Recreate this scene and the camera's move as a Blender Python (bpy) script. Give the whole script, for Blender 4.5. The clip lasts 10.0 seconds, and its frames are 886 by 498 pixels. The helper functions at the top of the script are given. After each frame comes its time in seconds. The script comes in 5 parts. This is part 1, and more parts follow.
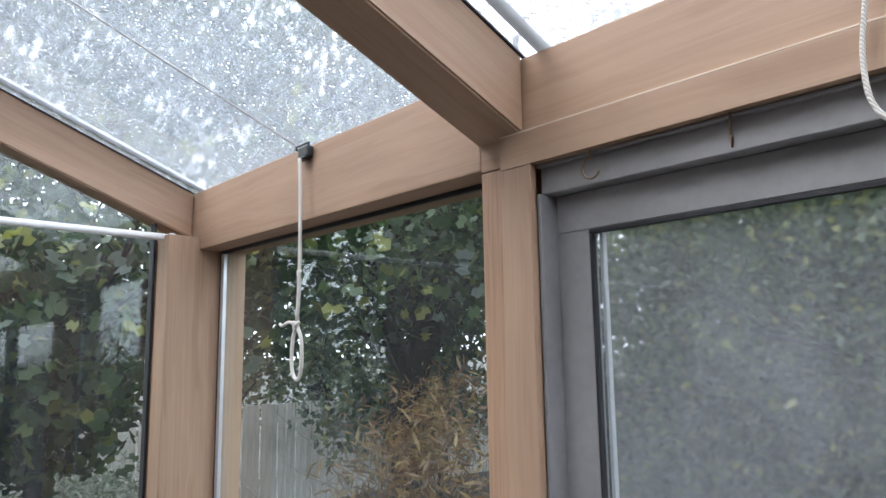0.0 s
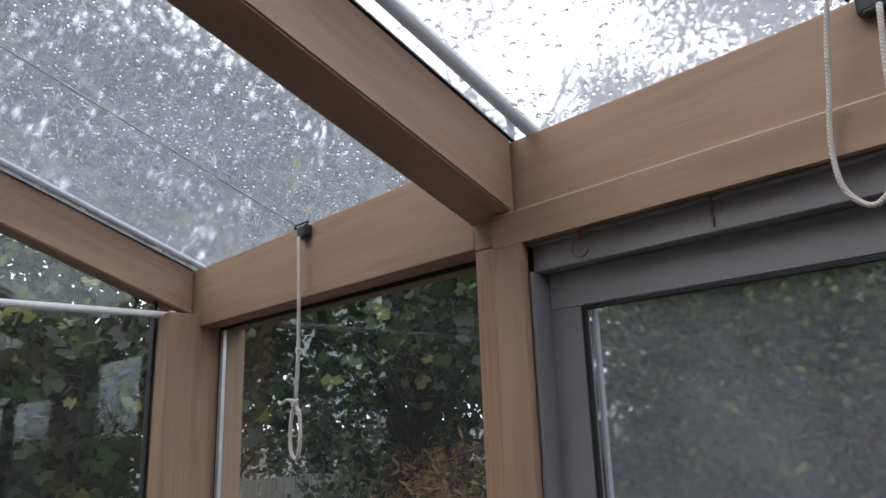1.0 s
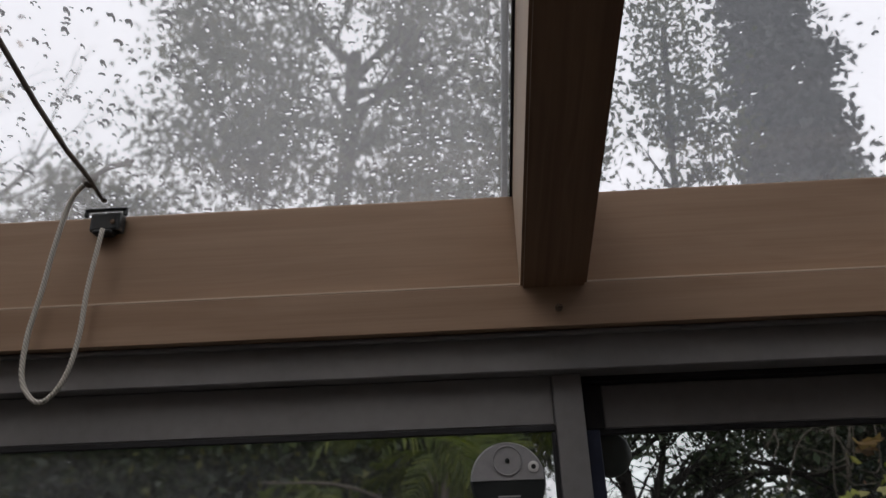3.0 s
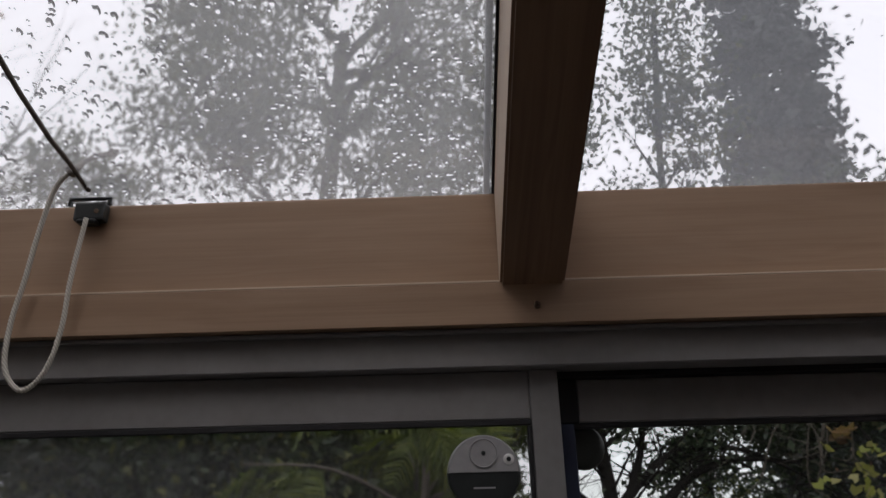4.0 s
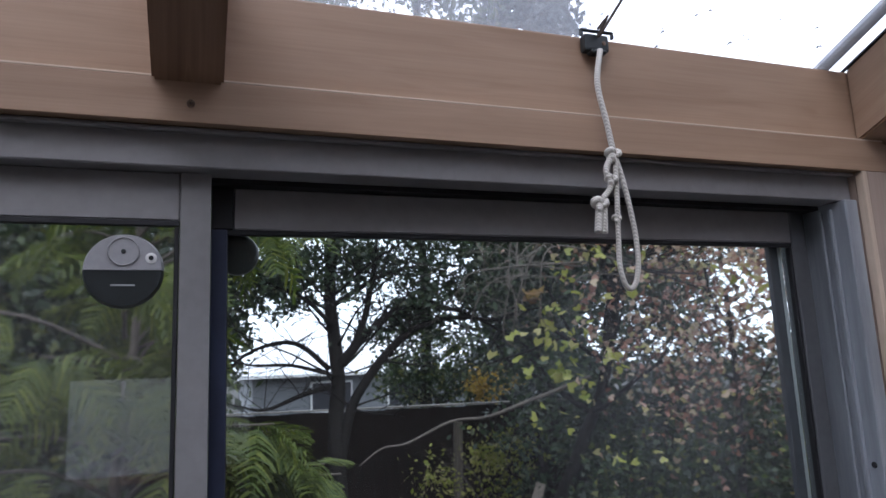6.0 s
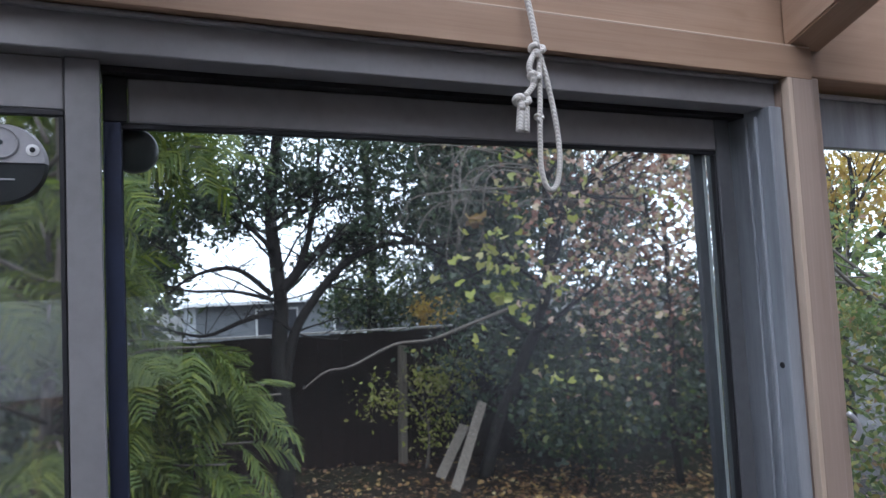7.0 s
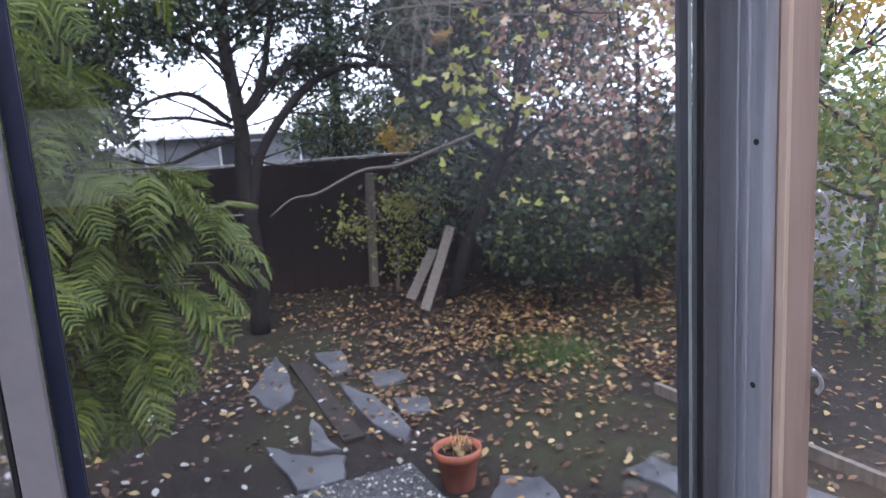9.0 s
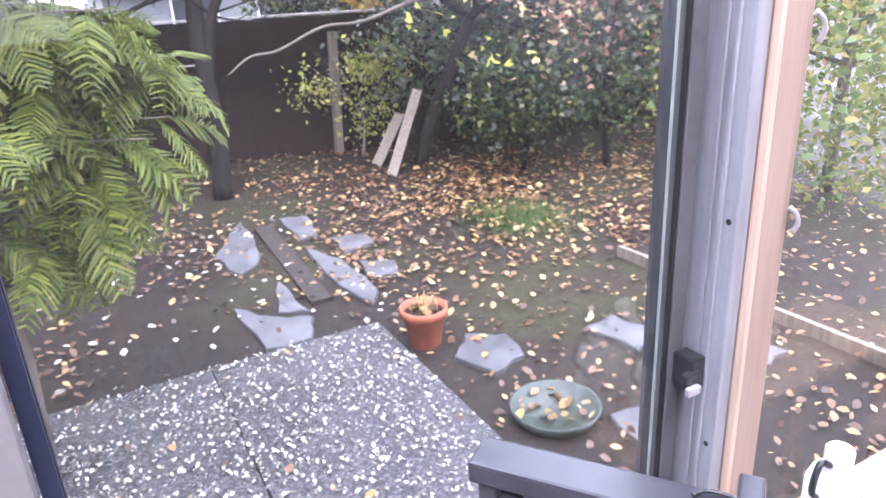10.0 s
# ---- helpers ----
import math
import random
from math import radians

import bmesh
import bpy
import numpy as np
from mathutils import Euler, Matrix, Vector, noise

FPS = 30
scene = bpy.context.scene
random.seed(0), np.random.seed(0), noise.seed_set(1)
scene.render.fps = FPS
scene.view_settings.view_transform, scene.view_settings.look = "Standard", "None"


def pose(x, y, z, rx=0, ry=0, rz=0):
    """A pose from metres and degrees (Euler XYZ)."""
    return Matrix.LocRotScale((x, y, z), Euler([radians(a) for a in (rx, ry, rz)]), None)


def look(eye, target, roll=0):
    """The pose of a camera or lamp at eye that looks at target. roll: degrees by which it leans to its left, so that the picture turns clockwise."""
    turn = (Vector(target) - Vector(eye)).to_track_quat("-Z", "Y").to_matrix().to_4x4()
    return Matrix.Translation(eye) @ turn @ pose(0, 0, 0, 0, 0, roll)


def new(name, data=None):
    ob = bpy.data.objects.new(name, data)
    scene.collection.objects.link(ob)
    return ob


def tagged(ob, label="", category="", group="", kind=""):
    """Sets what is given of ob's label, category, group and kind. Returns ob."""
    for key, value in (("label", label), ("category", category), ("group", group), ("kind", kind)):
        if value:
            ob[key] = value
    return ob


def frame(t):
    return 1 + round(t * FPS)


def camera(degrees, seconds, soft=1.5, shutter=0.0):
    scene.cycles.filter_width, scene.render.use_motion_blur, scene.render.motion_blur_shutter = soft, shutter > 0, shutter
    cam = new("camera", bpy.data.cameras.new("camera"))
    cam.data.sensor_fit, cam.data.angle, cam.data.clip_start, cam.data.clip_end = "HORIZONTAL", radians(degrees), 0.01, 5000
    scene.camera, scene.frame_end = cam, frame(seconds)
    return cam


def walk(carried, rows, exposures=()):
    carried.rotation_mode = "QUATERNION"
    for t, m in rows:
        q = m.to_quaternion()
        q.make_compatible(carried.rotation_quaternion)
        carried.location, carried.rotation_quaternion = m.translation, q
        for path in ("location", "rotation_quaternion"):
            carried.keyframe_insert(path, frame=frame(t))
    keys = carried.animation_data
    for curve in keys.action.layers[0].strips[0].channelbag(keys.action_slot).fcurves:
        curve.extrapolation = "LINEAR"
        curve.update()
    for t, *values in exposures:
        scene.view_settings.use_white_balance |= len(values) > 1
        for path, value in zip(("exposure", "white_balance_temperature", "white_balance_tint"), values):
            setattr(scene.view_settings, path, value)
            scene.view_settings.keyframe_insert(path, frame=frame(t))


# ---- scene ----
cam = camera(65.0, 10.0)
EXPOSURES = [(0.0, 1.15, 5750, 13), (0.5, 0.6, 5800, 14), (1.0, 0.1, 5950, 18), (1.5, -1.2, 6200, 18), (2.0, -1.55, 6450, 15), (2.5, -1.22, 6400, 16), (4.0, -1.12, 6400, 19), (4.5, -1.15, 6400, 20), (5.0, -0.5, 6200, 22), (5.5, 0.3, 5650, 20), (6.0, 0.08, 5550, 20), (7.5, 0.7, 5350, 17), (8.5, 0.8, 5450, 25), (9.0, 0.8, 5500, 30), (9.5, 1.05, 5600, 34), (10.0, 2.4, 5750, 36)]
PATH = [
    (0, (0.567, -0.687, 1.805), (-0.878, 0.663, 2.104), -0.9),
    (0.5, (0.569, -0.696, 1.816), (-0.865, 0.636, 2.229), -0.4),
    (1, (0.59, -0.699, 1.819), (-0.825, 0.63, 2.301), -2.0),
    (1.2, (0.623, -0.68, 1.822), (-0.687, 0.698, 2.442), -2.7),
    (1.5, (0.684, -0.661, 1.815), (-0.207, 0.951, 2.594), -3.4),
    (1.7, (0.735, -0.667, 1.811), (0.248, 1.1, 2.611), -4.5),
    (2, (0.822, -0.663, 1.811), (0.636, 1.151, 2.634), -3.9),
    (2.5, (0.848, -0.671, 1.836), (0.75, 1.158, 2.639), -2.6),
    (4, (0.854, -0.694, 1.864), (0.82, 1.17, 2.59), -1.4),
    (4.5, (0.862, -0.706, 1.854), (0.843, 1.169, 2.551), -1.7),
    (5, (0.878, -0.704, 1.823), (1.022, 1.23, 2.31), -1.6),
    (5.5, (0.907, -0.698, 1.811), (1.307, 1.217, 2.23), -2.6),
    (6, (0.947, -0.7, 1.798), (1.609, 1.157, 2.139), -2.5),
    (6.2, (0.963, -0.701, 1.788), (1.687, 1.136, 2.107), -2.5),
    (7.5, (1.002, -0.662, 1.758), (1.842, 1.153, 1.738), -3.2),
    (8, (1.024, -0.645, 1.734), (1.901, 1.147, 1.591), -3.8),
    (8.5, (1.025, -0.632, 1.717), (1.878, 1.16, 1.473), -3.6),
    (9, (1.029, -0.625, 1.698), (1.876, 1.152, 1.343), -3.8),
    (9.5, (1.048, -0.592, 1.665), (1.872, 1.139, 1.094), -3.6),
    (10, (1.055, -0.576, 1.631), (1.92, 1.079, 0.914), -3.1),
]
walk(cam, [(t, look(e, g, r)) for t, e, g, r in PATH], EXPOSURES)

# ---------------------------------------------------------------- sky and light
SUN_EL, SUN_ROT = radians(48), radians(200)
world = bpy.data.worlds.new("overcast_sky")
scene.world = world
world.use_nodes = True
wn = world.node_tree
wn.nodes.clear()
sky = wn.nodes.new("ShaderNodeTexSky")
sky.sky_type = "NISHITA"
sky.sun_disc = False
sky.sun_elevation, sky.sun_rotation = SUN_EL, SUN_ROT
sky.air_density, sky.dust_density = 1.4, 4.0
grey = wn.nodes.new("ShaderNodeHueSaturation")
grey.inputs["Saturation"].default_value = 0.32
bg = wn.nodes.new("ShaderNodeBackground")
bg.inputs["Strength"].default_value = 0.15
wo = wn.nodes.new("ShaderNodeOutputWorld")
wn.links.new(sky.outputs[0], grey.inputs["Color"])
cloud = wn.nodes.new("ShaderNodeMixRGB")
cloud.inputs[0].default_value = 0.7
cloud.inputs[2].default_value = (21.0, 21.2, 21.6, 1)
wn.links.new(grey.outputs[0], cloud.inputs[1])
wn.links.new(cloud.outputs[0], bg.inputs["Color"])
wn.links.new(bg.outputs[0], wo.inputs["Surface"])

sun = new("sun", bpy.data.lights.new("sun", "SUN"))
sun.data.energy, sun.data.angle, sun.data.color = 0.7, radians(25), (1.0, 0.96, 0.9)
sun.matrix_basis = look((-2, -6, 8), (0.3, 0.4, 0.0))


# ---------------------------------------------------------------- materials
def base_material(name):
    m = bpy.data.materials.new(name)
    m.use_nodes = True
    nt = m.node_tree
    return m, nt, nt.nodes["Principled BSDF"], nt.nodes["Material Output"]


def node(nt, kind, **values):
    n = nt.nodes.new(kind)
    for key, value in values.items():
        n.inputs[key].default_value = value
    return n


def ramp(nt, source, stops):
    r = nt.nodes.new("ShaderNodeValToRGB")
    els = r.color_ramp.elements
    while len(els) < len(stops):
        els.new(0.5)
    for e, (p, c) in zip(els, stops):
        e.position, e.color = p, (*c, 1)
    nt.links.new(source, r.inputs["Fac"])
    return r.outputs["Color"]


def coords(nt, scale):
    tc = nt.nodes.new("ShaderNodeTexCoord")
    mp = nt.nodes.new("ShaderNodeMapping")
    mp.inputs["Scale"].default_value = scale
    nt.links.new(tc.outputs["Object"], mp.inputs["Vector"])
    return mp.outputs["Vector"]


def noise_tex(nt, vec, scale, detail=4.0, rough=0.55):
    n = node(nt, "ShaderNodeTexNoise", Scale=scale, Detail=detail, Roughness=rough)
    if vec is not None:
        nt.links.new(vec, n.inputs["Vector"])
    return n.outputs["Fac"]


def bump(nt, bsdf, height, strength, distance=0.002):
    b = node(nt, "ShaderNodeBump", Strength=strength, Distance=distance)
    nt.links.new(height, b.inputs["Height"])
    nt.links.new(b.outputs["Normal"], bsdf.inputs["Normal"])


def mixed(nt, fac, a, b, mode="MIX"):
    m = nt.nodes.new("ShaderNodeMixRGB")
    m.blend_type = mode
    for sock, v in ((m.inputs[0], fac), (m.inputs[1], a), (m.inputs[2], b)):
        if isinstance(v, (int, float)):
            sock.default_value = v
        elif isinstance(v, tuple):
            sock.default_value = (*v, 1)
        else:
            nt.links.new(v, sock)
    return m.outputs[0]


def wood_material(name, light, dark, rings=26.0, stripe=0.75):
    """Sawn timber, its grain along the piece's own x axis."""
    m, nt, b, _ = base_material(name)
    vec = coords(nt, (1.0, 1.0, 1.0))
    wob = noise_tex(nt, coords(nt, (1.3, 6.0, 6.0)), 1.6, 3.0)
    mp = coords(nt, (0.5, rings, rings * 0.55))
    add = nt.nodes.new("ShaderNodeMixRGB")
    add.blend_type = "ADD"
    add.inputs[0].default_value = 0.9
    nt.links.new(mp, add.inputs[1])
    nt.links.new(wob, add.inputs[2])
    grain = noise_tex(nt, add.outputs[0], 1.6, 3.0, 0.6)
    fibre = noise_tex(nt, coords(nt, (6.0, 320.0, 320.0)), 1.0, 3.0)
    blotch = noise_tex(nt, coords(nt, (1.5, 5.0, 5.0)), 2.0, 2.0)
    col = ramp(nt, grain, [(0.32, dark), (0.5, light), (0.62, tuple(0.5 * (p + q) for p, q in zip(light, dark))), (0.72, light)])
    col = mixed(nt, stripe, tuple(0.55 * p + 0.45 * q for p, q in zip(light, dark)), col)
    col = mixed(nt, 0.2, col, ramp(nt, fibre, [(0.3, (0.5, 0.46, 0.42)), (0.7, (1, 1, 1))]), "MULTIPLY")
    col = mixed(nt, 0.4, col, ramp(nt, blotch, [(0.3, (0.68, 0.66, 0.64)), (0.7, (1, 1, 1))]), "MULTIPLY")
    info = nt.nodes.new("ShaderNodeObjectInfo")
    col = mixed(nt, 0.25, col, ramp(nt, info.outputs["Random"], [(0.0, (0.75, 0.74, 0.73)), (1.0, (1, 1, 1))]), "MULTIPLY")
    nt.links.new(col, b.inputs["Base Color"])
    b.inputs["Roughness"].default_value = 0.62
    bump(nt, b, fibre, 0.18, 0.0008)
    return m


def plain_material(name, colour, rough=0.5, metal=0.0, vary=0.25, scale=8.0, grain=0.1, stretch=(1, 1, 1), spec=0.5):
    m, nt, b, _ = base_material(name)
    b.inputs["Specular IOR Level"].default_value = spec
    vec = coords(nt, stretch)
    big = noise_tex(nt, vec, scale, 4.0)
    fine = noise_tex(nt, vec, scale * 14, 3.0)
    lo = tuple(c * (1 - vary) for c in colour)
    hi = tuple(min(1, c * (1 + vary * 0.6)) for c in colour)
    col = ramp(nt, big, [(0.3, lo), (0.7, hi)])
    col = mixed(nt, 0.3, col, ramp(nt, fine, [(0.3, (0.7, 0.7, 0.7)), (0.6, (1, 1, 1))]), "MULTIPLY")
    nt.links.new(col, b.inputs["Base Color"])
    b.inputs["Roughness"].default_value, b.inputs["Metallic"].default_value = rough, metal
    if grain:
        bump(nt, b, fine, grain, 0.001)
    return m


def glass_material(name, film, gloss_rough=0.0, tint=(0.93, 0.97, 0.95), film_scale=3.0, film_colour=(0.75, 0.78, 0.8), spots=0.0, flat=False, blur=0.0, mirror=0.038, glare_haze=None, passing=0.5):
    """A thin pane: clear with a mirror sheen, under a light film of dust and dried rain."""
    m, nt, b, out = base_material(name)
    nt.nodes.remove(b)
    clear = node(nt, "ShaderNodeBsdfTransparent", Color=(*tint, 1))
    if blur:
        clear = node(nt, "ShaderNodeBsdfRefraction", Color=(*tint, 1), Roughness=blur, IOR=1.45)
    gloss = node(nt, "ShaderNodeBsdfGlossy", Color=(1, 1, 1, 1), Roughness=gloss_rough)
    face = node(nt, "ShaderNodeLayerWeight", Blend=0.5)
    power = nt.nodes.new("ShaderNodeMath")
    power.operation = "POWER"
    power.inputs[1].default_value = 5.0
    sheen = nt.nodes.new("ShaderNodeMath")
    sheen.operation = "MULTIPLY_ADD"
    sheen.inputs[1].default_value, sheen.inputs[2].default_value = 0.9, mirror
    nt.links.new(face.outputs["Facing"], power.inputs[0])
    nt.links.new(power.outputs[0], sheen.inputs[0])
    mix = nt.nodes.new("ShaderNodeMixShader")
    nt.links.new(sheen.outputs[0], mix.inputs[0])
    nt.links.new(clear.outputs[0], mix.inputs[1])
    nt.links.new(gloss.outputs[0], mix.inputs[2])
    dust = nt.nodes.new("ShaderNodeMixShader")
    d1 = node(nt, "ShaderNodeBsdfDiffuse", Color=(*film_colour, 1))
    d2 = node(nt, "ShaderNodeBsdfTranslucent", Color=(*film_colour, 1))
    dm = nt.nodes.new("ShaderNodeMixShader")
    dm.inputs[0].default_value = passing
    nt.links.new(d1.outputs[0], dm.inputs[1])
    nt.links.new(d2.outputs[0], dm.inputs[2])
    vec = coords(nt, (1, 1, 1))
    n = noise_tex(nt, vec, film_scale, 6.0, 0.65)
    fac = ramp(nt, n, [(0.28, (film * (0.75 if flat else 0.25),) * 3), (0.75, (min(1, film * (1.25 if flat else 1.9)),) * 3)])
    if spots:
        v = nt.nodes.new("ShaderNodeTexVoronoi")
        v.inputs["Scale"].default_value = 230
        nt.links.new(vec, v.inputs["Vector"])
        sp = ramp(nt, v.outputs["Distance"], [(0.12, (spots,) * 3), (0.42, (0, 0, 0))])
        fac = mixed(nt, 1.0, fac, sp, "ADD")
    if glare_haze:
        # reflected glare painted in as dusty haze: centre, reach and strength in the pane's own metres
        centre, reach, amount = glare_haze
        tc = nt.nodes.new("ShaderNodeTexCoord")
        mp = nt.nodes.new("ShaderNodeMapping")
        mp.inputs["Location"].default_value = [-c / r for c, r in zip(centre, reach)]
        mp.inputs["Scale"].default_value = [1 / r for r in reach]
        nt.links.new(tc.outputs["Object"], mp.inputs["Vector"])
        ball = nt.nodes.new("ShaderNodeTexGradient")
        ball.gradient_type = "SPHERICAL"
        nt.links.new(mp.outputs["Vector"], ball.inputs["Vector"])
        patch = mixed(nt, 1.0, ramp(nt, ball.outputs["Fac"], [(0.0, (0, 0, 0)), (0.7, (amount,) * 3)]), ramp(nt, noise_tex(nt, coords(nt, (2.5, 1, 0.8)), 5.0, 5.0, 0.6), [(0.3, (0.35,) * 3), (0.7, (1.0,) * 3)]), "MULTIPLY")
        fac = mixed(nt, 1.0, fac, patch, "ADD")
    nt.links.new(fac, dust.inputs[0])
    nt.links.new(mix.outputs[0], dust.inputs[1])
    nt.links.new(dm.outputs[0], dust.inputs[2])
    nt.links.new(dust.outputs[0], out.inputs["Surface"])
    return m


def water_material():
    m, nt, b, out = base_material("rain_water")
    nt.nodes.remove(b)
    r = node(nt, "ShaderNodeBsdfRefraction", Color=(1, 1, 1, 1), Roughness=0.0, IOR=1.33)
    nt.links.new(r.outputs[0], out.inputs["Surface"])
    return m


def leaf_material(name, stops, through_light=0.45, rough=0.45):
    m, nt, b, out = base_material(name)
    geo = nt.nodes.new("ShaderNodeNewGeometry")
    col = ramp(nt, geo.outputs["Random Per Island"], stops)
    n = noise_tex(nt, coords(nt, (1, 1, 1)), 1.2, 2.0)
    col = mixed(nt, 0.5, col, ramp(nt, n, [(0.3, (0.55, 0.55, 0.5)), (0.7, (1, 1, 1))]), "MULTIPLY")
    col = mixed(nt, 1.0, col, (0.68, 0.68, 0.68), "MULTIPLY")
    nt.links.new(col, b.inputs["Base Color"])
    b.inputs["Roughness"].default_value = rough
    tr = nt.nodes.new("ShaderNodeBsdfTranslucent")
    nt.links.new(col, tr.inputs["Color"])
    mix = nt.nodes.new("ShaderNodeMixShader")
    mix.inputs[0].default_value = through_light
    nt.links.new(b.outputs[0], mix.inputs[1])
    nt.links.new(tr.outputs[0], mix.inputs[2])
    nt.links.new(mix.outputs[0], out.inputs["Surface"])
    return m


def rope_material():
    m, nt, b, _ = base_material("cotton_cord")
    vec = coords(nt, (1, 1, 1))
    w = node(nt, "ShaderNodeTexWave", Scale=150.0, Distortion=1.5)
    w.bands_direction = "DIAGONAL"
    nt.links.new(vec, w.inputs["Vector"])
    col = ramp(nt, w.outputs["Fac"], [(0.2, (0.48, 0.45, 0.40)), (0.7, (0.66, 0.63, 0.56))])
    nt.links.new(col, b.inputs["Base Color"])
    b.inputs["Roughness"].default_value = 0.9
    bump(nt, b, w.outputs["Fac"], 0.6, 0.0008)
    return m


def soil_material():
    m, nt, b, _ = base_material("wet_soil")
    vec = coords(nt, (1, 1, 1))
    big = noise_tex(nt, vec, 0.55, 5.0, 0.6)
    fine = noise_tex(nt, vec, 24.0, 6.0, 0.7)
    col = ramp(nt, big, [(0.32, (0.014, 0.010, 0.008)), (0.5, (0.020, 0.014, 0.010)), (0.62, (0.030, 0.030, 0.013)), (0.75, (0.030, 0.022, 0.016))])
    col = mixed(nt, 0.7, col, ramp(nt, fine, [(0.3, (0.35, 0.33, 0.32)), (0.7, (1.2, 1.15, 1.1))]), "MULTIPLY")
    nt.links.new(col, b.inputs["Base Color"])
    nt.links.new(ramp(nt, big, [(0.35, (0.5, 0.5, 0.5)), (0.65, (0.9, 0.9, 0.9))]), b.inputs["Roughness"])
    b.inputs["Specular IOR Level"].default_value = 0.22
    bump(nt, b, fine, 0.8, 0.03)
    return m


def concrete_material():
    m, nt, b, _ = base_material("wet_aggregate_concrete")
    vec = coords(nt, (1, 1, 1))
    v = nt.nodes.new("ShaderNodeTexVoronoi")
    v.inputs["Scale"].default_value = 85
    nt.links.new(vec, v.inputs["Vector"])
    fine = noise_tex(nt, vec, 60.0, 4.0, 0.7)
    big = noise_tex(nt, vec, 1.6, 4.0)
    col = ramp(nt, fine, [(0.38, (0.018, 0.018, 0.020)), (0.56, (0.05, 0.049, 0.053)), (0.7, (0.20, 0.19, 0.19))])
    col = mixed(nt, 0.6, col, ramp(nt, big, [(0.3, (0.5, 0.5, 0.52)), (0.7, (1.1, 1.1, 1.1))]), "MULTIPLY")
    nt.links.new(col, b.inputs["Base Color"])
    nt.links.new(ramp(nt, big, [(0.3, (0.16, 0.16, 0.16)), (0.7, (0.5, 0.5, 0.5))]), b.inputs["Roughness"])
    b.inputs["Specular IOR Level"].default_value = 0.35
    bump(nt, b, v.outputs["Distance"], 0.7, 0.008)
    return m


WOOD = wood_material("clear_fir", (0.43, 0.29, 0.19), (0.29, 0.175, 0.10), 22.0, 0.55)
# lighter copy of the fir, for faces and edges that catch the sky
WOOD_LIT = wood_material("lit_fir", (0.68, 0.55, 0.42), (0.55, 0.42, 0.30), 40.0, 0.5)
WOOD_FADED = wood_material("faded_fir", (0.45, 0.35, 0.28), (0.35, 0.26, 0.20), 26.0, 0.5)
WOOD_STRIPED = wood_material("striped_fir", (0.40, 0.255, 0.155), (0.205, 0.105, 0.055), 60.0, 0.9)
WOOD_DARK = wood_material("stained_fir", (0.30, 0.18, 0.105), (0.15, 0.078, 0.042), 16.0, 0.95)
ALUMINIUM = plain_material("bronze_grey_aluminium", (0.275, 0.268, 0.268), 0.42, 0.2, 0.12, 5.0, 0.04, (1, 1, 1))
ALU_DULL = plain_material("weathered_aluminium", (0.34, 0.365, 0.39), 0.34, 0.25, 0.22, 9.0, 0.05, (6, 6, 0.4))
# darker copy of the frame metal: the right stile's shade is in its colour
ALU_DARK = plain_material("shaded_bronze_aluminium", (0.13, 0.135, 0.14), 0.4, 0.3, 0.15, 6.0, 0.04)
SPACER = plain_material("bright_spacer_bar", (0.62, 0.64, 0.66), 0.3, 0.6, 0.1, 20.0, 0.0)
RUBBER = plain_material("black_rubber_seal", (0.012, 0.012, 0.014), 0.6, 0.0, 0.3, 30.0, 0.1)
DARKBLUE = plain_material("blue_black_seal", (0.02, 0.028, 0.06), 0.5, 0.0, 0.3, 12.0, 0.1)
BLACK_PLASTIC = plain_material("black_plastic", (0.018, 0.022, 0.022), 0.35, 0.0, 0.3, 30.0, 0.05)
GREY_PLASTIC = plain_material("grey_plastic", (0.34, 0.34, 0.345), 0.45, 0.0, 0.06, 12.0, 0.03)
WHITE_PAINT = plain_material("white_paint", (0.78, 0.78, 0.76), 0.45, 0.0, 0.08, 6.0, 0.05)
HOUSE_WALL = plain_material("brown_wall_paint", (0.24, 0.20, 0.17), 0.7, 0.0, 0.12, 2.0, 0.12)
FLOOR_TILE = plain_material("slate_floor_tile", (0.22, 0.21, 0.2), 0.4, 0.0, 0.3, 5.0, 0.2)
STEEL = plain_material("rusty_steel", (0.19, 0.13, 0.09), 0.5, 0.7, 0.4, 40.0, 0.2)
DARK_METAL = plain_material("dark_grey_painted_metal", (0.045, 0.048, 0.058), 0.3, 0.2, 0.25, 10.0, 0.06)
TERRACOTTA = plain_material("terracotta", (0.30, 0.085, 0.04), 0.7, 0.0, 0.3, 12.0, 0.2)
STONE = plain_material("wet_flagstone", (0.07, 0.07, 0.076), 0.45, 0.0, 0.5, 3.0, 0.4, spec=0.3)
SLEEPER = plain_material("wet_dark_timber", (0.024, 0.018, 0.014), 0.6, 0.0, 0.5, 6.0, 0.5, (12, 1, 1), spec=0.25)
FENCE_DARK = plain_material("dark_wet_fence_board", (0.015, 0.009, 0.008), 0.95, 0.0, 0.75, 3.0, 0.05, (6, 6, 0.5), spec=0.15)
FENCE_PALE = plain_material("pale_weathered_board", (0.36, 0.33, 0.29), 0.8, 0.0, 0.35, 3.0, 0.5, (6, 6, 0.5))
GREY_BOARD = plain_material("grey_weathered_board", (0.14, 0.115, 0.09), 0.8, 0.0, 0.4, 4.0, 0.5, (8, 8, 0.7))
BARK = plain_material("dark_bark", (0.012, 0.010, 0.009), 0.9, 0.0, 0.5, 6.0, 0.9, (4, 4, 0.8), spec=0.15)
BARK_PALE = plain_material("pale_bark", (0.095, 0.078, 0.062), 0.85, 0.0, 0.4, 8.0, 0.6)
